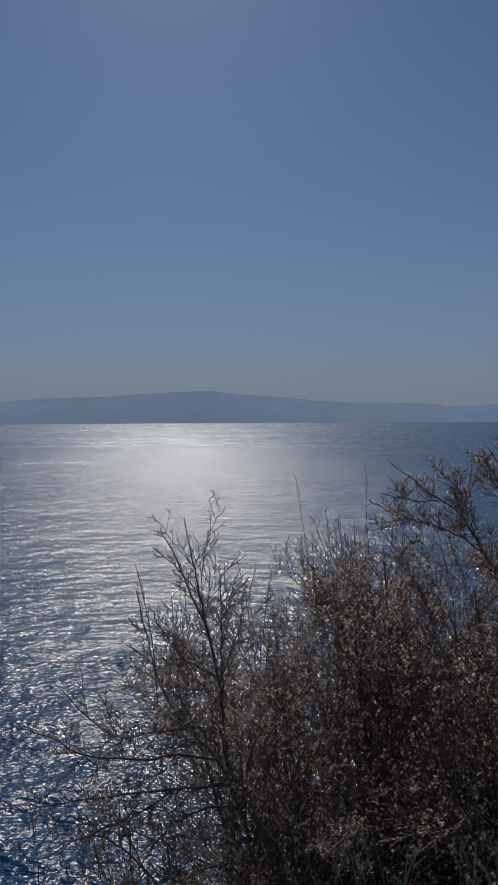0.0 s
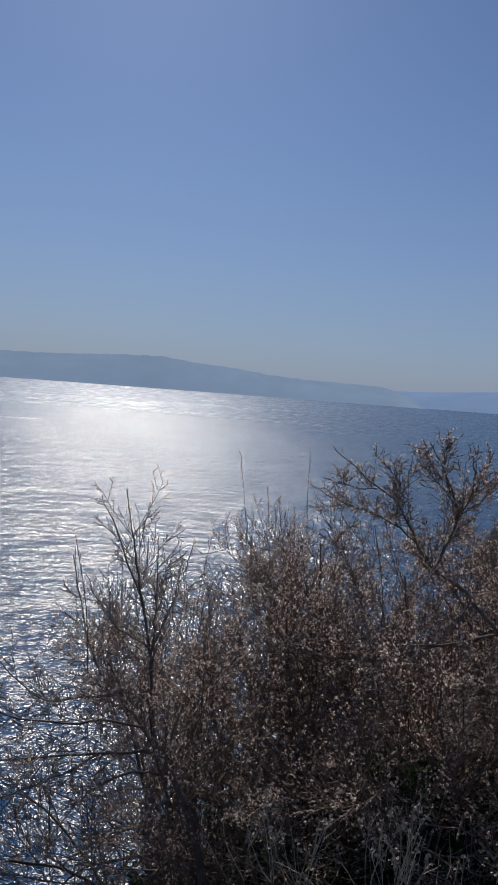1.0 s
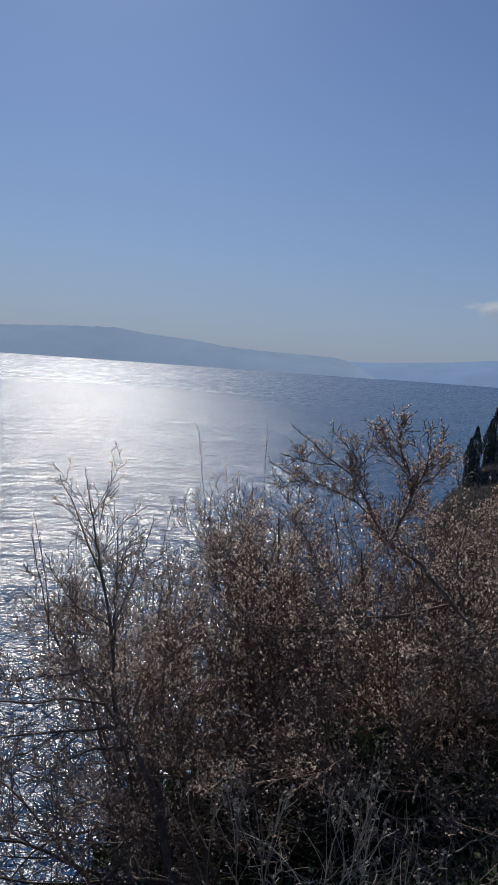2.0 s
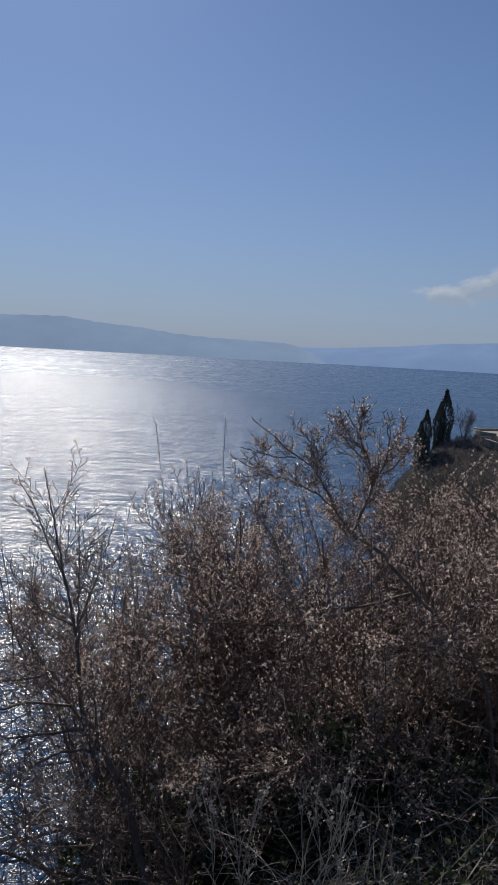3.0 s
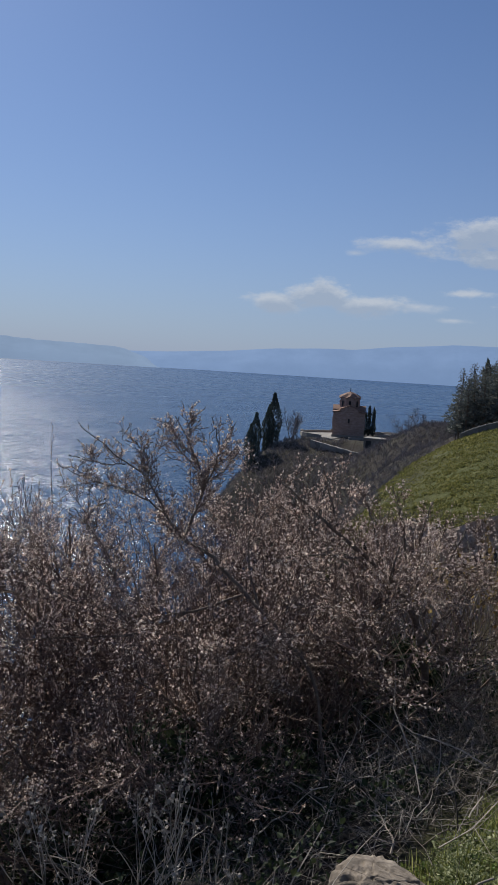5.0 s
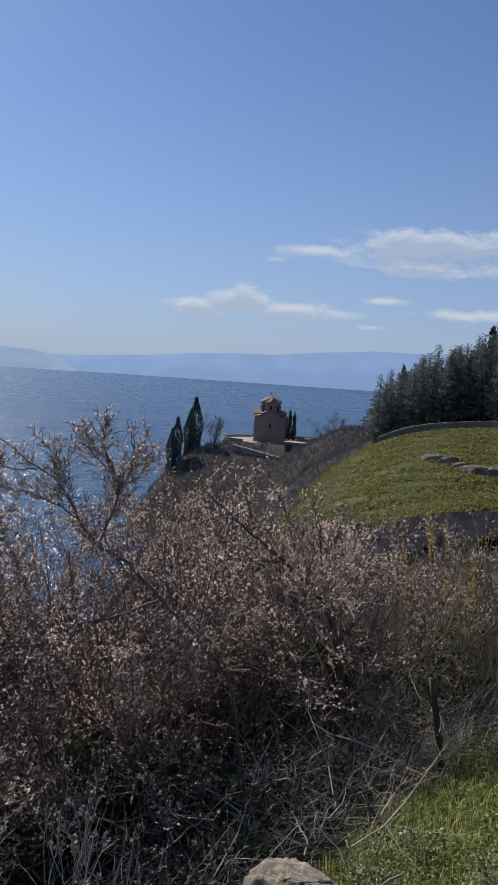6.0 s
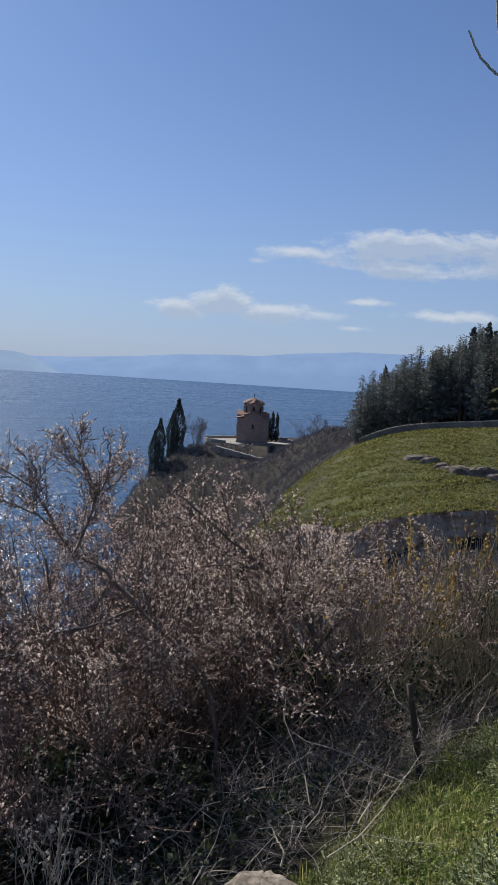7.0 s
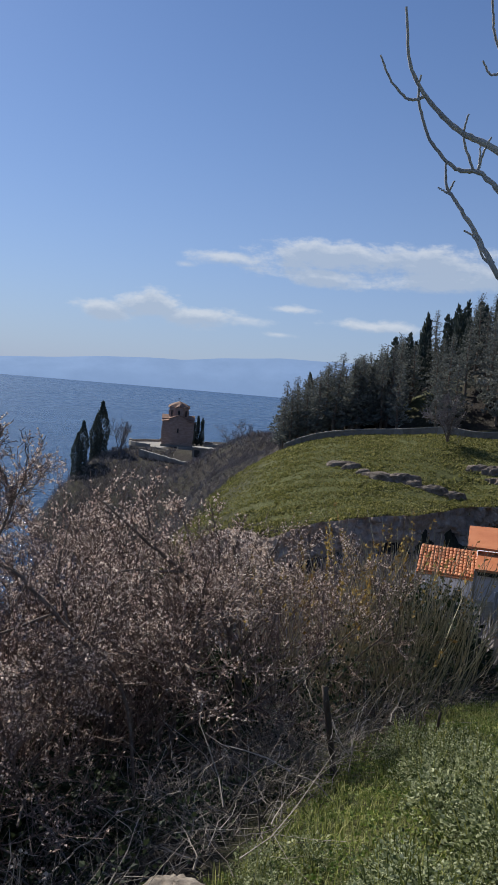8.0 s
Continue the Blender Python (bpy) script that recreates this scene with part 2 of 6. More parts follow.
BOULDER = material("pinkish_limestone", [(0.085, 0.07, 0.055), (0.21, 0.175, 0.138), (0.36, 0.31, 0.25)], 6, 0.9, 0.9, 0.03, 40)
CRAG = material("grey_crag_rock", [(0.20, 0.138, 0.10), (0.34, 0.255, 0.195), (0.47, 0.385, 0.315)], 1.2, 0.95, 0.9, 0.2, 5)
# darker copy of CRAG, with the shade of the ledge faces in its colour
LEDGE = material("shaded_ledge_rock", [(0.075, 0.06, 0.048), (0.16, 0.13, 0.106), (0.29, 0.245, 0.20)], 1.2, 0.95, 0.9, 0.2, 5)
DRYSTONE = material("rubble_wall_stone", [(0.12, 0.105, 0.09), (0.22, 0.20, 0.175), (0.36, 0.33, 0.29)], 2.2, 0.9, 0.9, 0.05, 9, island=0.3)
COPING = material("pale_coping_stone", [(0.20, 0.185, 0.165), (0.29, 0.275, 0.25), (0.38, 0.36, 0.335)], 2, 0.9, 0.3, 0.02, 20)
MASONRY = material("old_church_masonry", [(0.25, 0.17, 0.14), (0.36, 0.255, 0.212), (0.46, 0.355, 0.305)], 1.6, 0.9, 0.5, 0.04, 7, stretch=(1, 1, 2.2))
CHURCH_TILE = material("church_roof_tiles", [(0.20, 0.115, 0.083), (0.28, 0.168, 0.122), (0.36, 0.235, 0.178)], 3, 0.85, 0.4, 0.04, 14)
TILE = material("terracotta_tiles", [(0.36, 0.12, 0.05), (0.50, 0.19, 0.085), (0.60, 0.28, 0.14)], 3, 0.75, 0.2, 0.005, 40, island=0.5)
DULL_TILE = material("old_brown_tiles", [(0.15, 0.085, 0.06), (0.24, 0.14, 0.10), (0.33, 0.21, 0.16)], 3, 0.85, 0.2, 0.005, 40, island=0.5)
ORANGE_ROOF = material("orange_roof_sheet", [(0.46, 0.15, 0.06), (0.55, 0.20, 0.085), (0.60, 0.24, 0.11)], 1.5, 0.55, 0.15, 0.004, 30)
PLASTER = material("grey_plaster", [(0.50, 0.485, 0.50), (0.60, 0.585, 0.60), (0.69, 0.67, 0.68)], 1.5, 0.9, 0.3, 0.01, 30)
DARK = material("dark_opening", [(0.012, 0.012, 0.013), (0.02, 0.02, 0.02)], 4, 0.5, 0.0)
WEATHERED = material("weathered_post_wood", [(0.05, 0.038, 0.03), (0.09, 0.07, 0.056), (0.15, 0.12, 0.10)], 9, 0.85, 0.8, 0.012, 60, stretch=(3, 3, 0.3))
METAL = material("dark_painted_metal", [(0.03, 0.03, 0.032), (0.06, 0.06, 0.06)], 5, 0.5, 0.1, 0.002, metal=0.4)
LIMESTONE_PAVE = material("pale_paving", [(0.20, 0.185, 0.165), (0.28, 0.265, 0.245), (0.36, 0.345, 0.32)], 1, 0.9, 0.2, 0.01, 9)


def ground_material():
    """Earth and litter near the brambles, turf where the ground is gentle."""
    m = bpy.data.materials.new("slope_earth_and_turf")
    m.use_nodes = True
    nt = m.node_tree
    L = nt.links.new
    bsdf = nt.nodes["Principled BSDF"]
    bsdf.inputs["Roughness"].default_value = 0.95
    bsdf.inputs["Specular IOR Level"].default_value = 0.15
    tc = nt.nodes.new("ShaderNodeTexCoord")
    big = node(nt, "ShaderNodeTexNoise", Scale=0.16, Detail=6.0, Roughness=0.65)
    mid = node(nt, "ShaderNodeTexNoise", Scale=1.3, Detail=6.0, Roughness=0.65)
    fine = node(nt, "ShaderNodeTexNoise", Scale=14.0, Detail=5.0, Roughness=0.7)
    for n in (big, mid, fine):
        L(tc.outputs["Object"], n.inputs["Vector"])

    def ramp(src, *stops):
        r = nt.nodes.new("ShaderNodeValToRGB")
        e = r.color_ramp.elements
        e[0].position, e[0].color = stops[0][0], (*stops[0][1], 1)
        e[1].position, e[1].color = stops[-1][0], (*stops[-1][1], 1)
        for p, c in stops[1:-1]:
            e.new(p).color = (*c, 1)
        L(src, r.inputs[0])
        return r.outputs[0]

    mixed = math_node(nt, "ADD", math_node(nt, "MULTIPLY", mid.outputs["Fac"], 0.55), math_node(nt, "MULTIPLY", fine.outputs["Fac"], 0.45))
    earth = ramp(mixed, (0.35, (0.018, 0.015, 0.012)), (0.5, (0.034, 0.029, 0.026)), (0.66, (0.06, 0.053, 0.048)))
    turf = ramp(mixed, (0.32, (0.04, 0.046, 0.016)), (0.48, (0.085, 0.093, 0.03)), (0.58, (0.125, 0.13, 0.048)), (0.7, (0.20, 0.185, 0.095)))
    att = nt.nodes.new("ShaderNodeAttribute")
    att.attribute_name = "turf"
    f = math_node(nt, "ADD", att.outputs["Fac"], math_node(nt, "MULTIPLY", math_node(nt, "SUBTRACT", big.outputs["Fac"], 0.5), 0.9), clamp=True)
    mx = nt.nodes.new("ShaderNodeMix")
    mx.data_type = "RGBA"
    L(f, mx.inputs[0]), L(earth, mx.inputs[6]), L(turf, mx.inputs[7])
    L(mx.outputs[2], bsdf.inputs["Base Color"])
    bm = node(nt, "ShaderNodeBump", Strength=0.9, Distance=0.25)
    L(mixed, bm.inputs["Height"])
    L(bm.outputs[0], bsdf.inputs["Normal"])
    return m


SOIL = ground_material()
WATER = water_material()
# both ranges glow bluish: their haze is emission, not air
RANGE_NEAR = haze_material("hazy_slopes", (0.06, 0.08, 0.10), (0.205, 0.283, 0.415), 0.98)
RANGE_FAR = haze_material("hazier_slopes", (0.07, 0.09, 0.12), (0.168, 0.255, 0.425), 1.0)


# ---- helpers for meshes ----
def mesh_object(name, verts, faces, mat, parent=None, label="", smooth=False):
    me = bpy.data.meshes.new(name)
    me.from_pydata([tuple(v) for v in verts], [], faces)
    me.materials.append(mat)
    if smooth:
        me.polygons.foreach_set("use_smooth", [True] * len(me.polygons))
    me.update()
    ob = new(name, me)
    if parent:
        ob.parent = parent
    if label:
        tagged(ob, label=label)
    return ob


def part(name, bm, mat, parent, label=""):
    me = bpy.data.meshes.new(name)
    bm.to_mesh(me)
    bm.free()
    me.materials.append(mat)
    ob = new(name, me)
    if parent:
        ob.parent = parent
    if label:
        tagged(ob, label=label)
    return ob


def thing(name, at, label, category, group="", kind="", turn=0):
    ob = new(name)
    ob.empty_display_size = 0.2
    ob.matrix_basis = pose(*at, 0, 0, turn)
    return tagged(ob, label=label, category=category, group=group, kind=kind)


def smoothstep(a, b, x):
    t = np.clip((np.asarray(x, float) - a) / (b - a), 0, 1)
    return t * t * (3 - 2 * t)


def softplus(x, k=0.6):
    x = np.asarray(x, float)
    return np.where(x > 20 * k, x, k * np.log1p(np.exp(np.clip(x / k, -60, 40))))


def fbm(x, y, scale, octaves=4, seed=0):
    """Cheap smooth noise from rotated sines, about -1 to 1."""
    x, y = np.asarray(x, float) / scale, np.asarray(y, float) / scale
    out, amp = 0.0, 0.5
    for i in range(octaves):
        a = 1.7 + 2.4 * i + seed
        out = out + amp * np.sin(x * math.cos(a) * 2.1 + y * math.sin(a) * 2.3 + 5 * i + seed) * np.cos(y * math.cos(a + 1) * 1.9 - x * math.sin(a + 1) * 2.2 + 3 * i)
        x, y, amp = x * 2.03, y * 2.03, amp * 0.55
    return out


CU, SU = math.sin(radians(50)), math.cos(radians(50))


def to_uv(x, y):
    """u runs along the coast towards the church, v out towards the lake."""
    return x * CU + y * SU, -x * SU + y * CU


def from_uv(u, v):
    return u * CU - v * SU, u * SU + v * CU


def cliff_line(v):
    """Where along the coast the cliff under the knoll stands."""
    return 52.5 + 3.0 * fbm(v, v * 0, 9, 3, 1) + 5.5 * smoothstep(3, -6, v) + 5.0 * smoothstep(9, 17, v)


def height(x, y):
    """Ground height relative to the first camera."""
    u, v = to_uv(np.asarray(x, float), np.asarray(y, float))
    near = -1.30 - 0.25 * softplus(np.minimum(u, 34) - 1.5) - 0.3 * np.clip(v, -40, 0) * smoothstep(14, 2, u) * smoothstep(0.5, 4, -v)
    near = near + 0.06 * fbm(u, v, 1.3, 3)
    # the grassy knoll with its low cliff, road and wooded slope behind
    cliff = cliff_line(v)
    knoll = -10.5 + 2.6 * smoothstep(cliff + 1.3, cliff + 3.0, u) + 5.0 * smoothstep(cliff + 2, 83, u) + 0.3 * fbm(u, v, 7, 3) - 0.10 * np.clip(v, -25, 25)
    wood = 0.13 * softplus(u - 90, 2.0) * smoothstep(26, -6, v) + 0.44 * softplus(9 - v, 2.0) * smoothstep(86, 100, u + 0.25 * np.clip(-v, 0, 40))
    knoll = knoll + 24 * np.tanh(wood / 24)
    crest = near + (knoll - near) * smoothstep(32, 48, u)
    # the spit that carries the church
    spit = -10.5 + 3.4 * smoothstep(98, 118, u) - 6.9 * smoothstep(122, 148, u) - 0.42 * np.clip(v - 29, 0, 16) * smoothstep(150, 132, u)
    on_spit = smoothstep(88, 110, u) * smoothstep(4, 22, v)
    crest = crest + (spit - crest) * on_spit
    edge = 0.75 + 2.2 * smoothstep(6, 20, u) - 3 * smoothstep(24, 34, u) + 17.0 * smoothstep(40, 66, u) + 11 * smoothstep(85, 105, u) + 40 * smoothstep(110, 150, u) - 60 * smoothstep(182, 215, u)
    drop = (0.82 + 0.35 * smoothstep(58, 95, u)) * softplus(v - edge, 0.6 + 2.4 * smoothstep(45, 62, u)) + 0.25 * softplus(v - edge - 9, 2.0)
    z = crest - drop + 0.5 * fbm(u, v, 5, 3, 2) * smoothstep(2, 10, np.hypot(u, v)) * smoothstep(edge, edge + 3, v)
    return np.maximum(z, -LAKE - 6)


def ground_z(x, y):
    return float(height(x, y)) + LAKE


# ---- ground and lake ----
def spaced(a, b, fine, growth=1.0):
    """Grid lines from a to b, closest together around zero."""
    out, s = [0.0], fine
    while out[-1] < b:
        out.append(out[-1] + s)
        s = min(s * growth, 5.0)
    low, s = [0.0], fine
    while low[-1] > a:
        low.append(low[-1] - s)
        s = min(s * growth, 5.0)
    return np.array(sorted(set(low + out)))


def make_ground():
    us, vs = spaced(-120, 420, 0.16, 1.035), spaced(-260, 130, 0.16, 1.05)
    U, V = np.meshgrid(us, vs, indexing="ij")
    X, Y = from_uv(U, V)
    Z = height(X, Y) + LAKE
    nu, nv = U.shape
    verts = np.stack([X, Y, Z], -1).reshape(-1, 3)
    idx = np.arange(nu * nv).reshape(nu, nv)
    faces = np.stack([idx[:-1, :-1], idx[1:, :-1], idx[1:, 1:], idx[:-1, 1:]], -1).reshape(-1, 4).tolist()
    ob = mesh_object("ground", verts.tolist(), faces, SOIL, smooth=True)
    me = ob.data
    slope = np.hypot(np.gradient(Z, axis=0) / np.gradient(us)[:, None], np.gradient(Z, axis=1) / np.gradient(vs)[None, :])
    woods = smoothstep(84, 88, U + 0.144 * np.maximum(-V, 0) ** 1.15)
    glade = np.exp(-((U - 98) / 6) ** 2 - ((V - 0.5) / 4) ** 2)
    turf = smoothstep(1.0, 0.5, slope) * np.maximum(smoothstep(cliff_line(V) - 1, cliff_line(V) + 4, U) * smoothstep(25, 20, V) * np.maximum(1 - woods, glade), smoothstep(0.9, 0.5, V) * smoothstep(14, 10, U))
    layer = me.attributes.new("turf", "FLOAT", "POINT")
    layer.data.foreach_set("value", turf.ravel().astype(np.float32))
    tagged(ob, "steep earth slope with green turf, falling to the lake", "ground", kind="structure")
    return ob


ground = make_ground()


def make_lake():
    R0 = 4600
    ang = np.linspace(0, 2 * math.pi, 97)[:-1]
    rad = [0, 60, 150, 400, 1000, 2200, R0]
    verts = [(0, 0, 0)] + [(r * math.sin(a), r * math.cos(a), 0) for r in rad[1:] for a in ang]
    n = len(ang)
    faces = [(0, 1 + (i + 1) % n, 1 + i) for i in range(n)]
    for k in range(len(rad) - 2):
        o = 1 + k * n
        faces += [(o + i, o + (i + 1) % n, o + n + (i + 1) % n, o + n + i) for i in range(n)]
    ob = mesh_object("water", verts, faces, WATER)
    tagged(ob, "wide blue lake with small sparkling waves", "lake", kind="structure")


make_lake()


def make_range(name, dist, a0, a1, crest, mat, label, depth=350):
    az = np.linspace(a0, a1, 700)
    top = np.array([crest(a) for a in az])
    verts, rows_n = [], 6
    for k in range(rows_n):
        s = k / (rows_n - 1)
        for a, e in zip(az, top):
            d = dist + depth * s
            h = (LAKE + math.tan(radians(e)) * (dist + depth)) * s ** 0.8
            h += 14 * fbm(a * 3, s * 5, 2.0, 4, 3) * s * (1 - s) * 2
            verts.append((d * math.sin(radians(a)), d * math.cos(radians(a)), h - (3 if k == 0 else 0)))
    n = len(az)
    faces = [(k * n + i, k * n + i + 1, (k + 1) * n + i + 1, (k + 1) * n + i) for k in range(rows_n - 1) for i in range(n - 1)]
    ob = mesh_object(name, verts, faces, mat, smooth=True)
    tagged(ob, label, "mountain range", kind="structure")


def crest_left(a):
    e = float(np.interp(a, [-30, -18, -15, -12, -9, -6, -3, -0.5, 2.5, 5, 8.4, 10.9, 13.7, 15.5, 17], [1.0, 1.12, 1.36, 1.45, 1.62, 1.83, 1.91, 1.62, 1.46, 1.16, 0.98, 0.93, 0.86, 0.3, -0.7]))
    return e + 0.06 * float(fbm(a, 0, 0.9, 5, 2))


def crest_right(a):
    e = float(np.interp(a, [8, 13, 14.5, 17.4, 21.7, 25.4, 28.4, 31, 34.2, 38.3, 41, 60, 125], [0.3, 0.55, 0.64, 0.76, 1.08, 1.5, 1.66, 1.72, 2.1, 2.46, 2.48, 2.6, 2.2]))
    return e + 0.03 * float(fbm(a, 0, 1.7, 4, 7))


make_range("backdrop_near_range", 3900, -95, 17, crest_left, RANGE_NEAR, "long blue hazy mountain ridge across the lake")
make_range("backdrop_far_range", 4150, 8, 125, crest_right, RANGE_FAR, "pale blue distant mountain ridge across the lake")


# ---- plants ----
def quick_mesh(name, verts, quads, mat, parent=None, label="", kind="", smooth=False):
    """A mesh from whole arrays of vertices and faces with equal corner counts."""
    verts, quads = np.asarray(verts, np.float32), np.asarray(quads, np.int32)
    me = bpy.data.meshes.new(name)
    n, k = quads.shape
    me.vertices.add(len(verts)), me.loops.add(n * k), me.polygons.add(n)
    me.vertices.foreach_set("co", verts.ravel())
    me.loops.foreach_set("vertex_index", quads.ravel())
    me.polygons.foreach_set("loop_start", np.arange(0, n * k, k, dtype=np.int32))
    me.polygons.foreach_set("loop_total", np.full(n, k, np.int32))
    me.polygons.foreach_set("use_smooth", np.full(n, smooth))
    me.materials.append(mat)
    me.update()
    ob = new(name, me)
    if parent:
        ob.parent = parent
    return tagged(ob, label=label, kind=kind)


def unit(a):
    return a / (np.linalg.norm(a, axis=-1, keepdims=True) + 1e-9)


def tubes(pts, radii, sides):
    """Rings along many polylines at once: pts (n, s, 3), radii (n, s)."""
    n, s, _ = pts.shape
    d = unit(np.gradient(pts, axis=1))
    a = unit(np.cross(d, np.array([0.31, 0.47, 0.83])))
    b = np.cross(d, a)
    th = np.arange(sides) * 2 * math.pi / sides
    ring = pts[:, :, None] + (a[:, :, None] * np.cos(th)[:, None] + b[:, :, None] * np.sin(th)[:, None]) * radii[:, :, None, None]
    idx = np.arange(n * s * sides).reshape(n, s, sides)
    nxt = np.roll(idx, -1, axis=2)
    quads = np.stack([idx[:, :-1], nxt[:, :-1], nxt[:, 1:], idx[:, 1:]], -1).reshape(-1, 4)
    return ring.reshape(-1, 3), quads


def leaves(p, d, size, rng, wide=0.42, jitter=0.6):
    """Small folded four-cornered leaves at p, pointing about along d."""
    n = len(p)
    d = unit(d + rng.normal(0, jitter, (n, 3)))
    s = unit(np.cross(d, rng.normal(0, 1, (n, 3))))
    k = np.cross(d, s)
    size = np.broadcast_to(size, (n,))[:, None]
    w = size * wide
    v = np.stack([p, p + d * size * 0.5 + s * w + k * w * 0.35, p + d * size, p + d * size * 0.5 - s * w + k * w * 0.35], 1)
    return v.reshape(-1, 3), np.arange(n * 4).reshape(n, 4)


def blossoms(p, size, rng):
    """Small open flowers: three broad cupped petals each, facing any way."""
    n = len(p)
    d = unit(rng.normal(0, 1, (n, 3)) + np.array([0, 0, 0.35]))
    s = unit(np.cross(d, rng.normal(0, 1, (n, 3))))
    k = np.cross(d, s)
    h = np.broadcast_to(size, (n,))[:, None] * 0.5
    petals = []
    for i in range(3):
        a = i * 2.094
        out, side = s * math.cos(a) + k * math.sin(a), k * math.cos(a) - s * math.sin(a)
        petals += [p, p + (out * 0.62 + side * 0.6 + d * 0.3) * h, p + (out * 1.1 + d * 0.55) * h, p + (out * 0.62 - side * 0.6 + d * 0.3) * h]
    return np.stack(petals, 1).reshape(-1, 3), np.arange(n * 12).reshape(n * 3, 4)


class Grower:
    """Branches level by level, in whole arrays."""

    def __init__(self, seed):
        self.rng = np.random.RandomState(seed)
        self.wood, self.bud = [], []

    def grow(self, p, d, length, radius, steps, up, wander, tip=0.3):
        r = self.rng
        p, d = np.array(p, float), unit(np.array(d, float))
        pts, dirs = [p], [d]
        for i in range(steps):
            d = unit(d + r.normal(0, wander, p.shape) + np.array([0, 0, up]))
            p = p + d * (length / steps)[:, None]
            pts.append(p)
            dirs.append(d)
        pts, dirs = np.stack(pts, 1), np.stack(dirs, 1)
        radii = radius[:, None] * np.linspace(1, tip, steps + 1)[None]
        return pts, dirs, radii

    def kids(self, line, count, low, spread, ratio, length, thin=0.6, taper=0.5):
        pts, dirs, radii = line
        r = self.rng
        n, s, _ = pts.shape
        who = np.repeat(np.arange(n), count)
        f = r.uniform(low, 1.0, len(who))
        x = f * (s - 1)
        i = np.minimum(x.astype(int), s - 2)
        g = (x - i)[:, None]
        p = pts[who, i] * (1 - g) + pts[who, i + 1] * g
        d0 = dirs[who, i]
        side = unit(np.cross(d0, r.normal(0, 1, d0.shape)))
        a = spread * r.uniform(0.6, 1.35, len(who))[:, None]
        d = d0 * np.cos(a) + side * np.sin(a)
        ln = length[who] * ratio * r.uniform(0.55, 1.25, len(who)) * (1.1 - taper * f)
        rad = radii[who, i] * thin * r.uniform(0.7, 1.0, len(who))
        return p, d, ln, rad

    def put_buds(self, line, per, size, low=0.0, jitter=0.6, wide=0.6, round_bud=False):
        pts, dirs, radii = line
        r = self.rng
        n, s, _ = pts.shape
        m = int(n * per)
        who = r.randint(0, n, m)
        x = r.uniform(low, 1, m) * (s - 1)
        i = np.minimum(x.astype(int), s - 2)
        g = (x - i)[:, None]
        if round_bud:
            self.bud.append(blossoms(pts[who, i] * (1 - g) + pts[who, i + 1] * g + r.normal(0, 0.003, (m, 3)), size * r.uniform(0.6, 1.3, m), r))
            return
        self.bud.append(leaves(pts[who, i] * (1 - g) + pts[who, i + 1] * g, dirs[who, i], size * r.uniform(0.55, 1.5, m), r, wide, jitter=jitter))

    def add(self, line, sides, least=0.0024):
        pts, dirs, radii = line
        self.wood.append(tubes(pts, np.maximum(radii, least), sides))


def joined(parts):
    V, F, o = [], [], 0
    for v, f in parts:
        V.append(v)
        F.append(f + o)
        o += len(v)
    return np.concatenate(V), np.concatenate(F)


def finish_plant(g, stem_lines, name, label, category, group="", mats=None, bud_label="small pale opening buds", stem_sides=7):
    bark, twig, bud = mats or (BARK, TWIG, BUD)
    ob = thing(name, (0, 0, 0), label, category, group)
    for pts, radii in stem_lines:
        v, f = tubes(pts[None], radii[None], stem_sides)
        quick_mesh("stem", v, f, bark, ob, smooth=True)
    if g.wood:
        quick_mesh("twig_crown", *joined(g.wood), twig, ob, kind="stuff")
    if g.bud:
        quick_mesh("bud_cover", *joined(g.bud), bud, ob, label=bud_label, kind="stuff")
    return ob


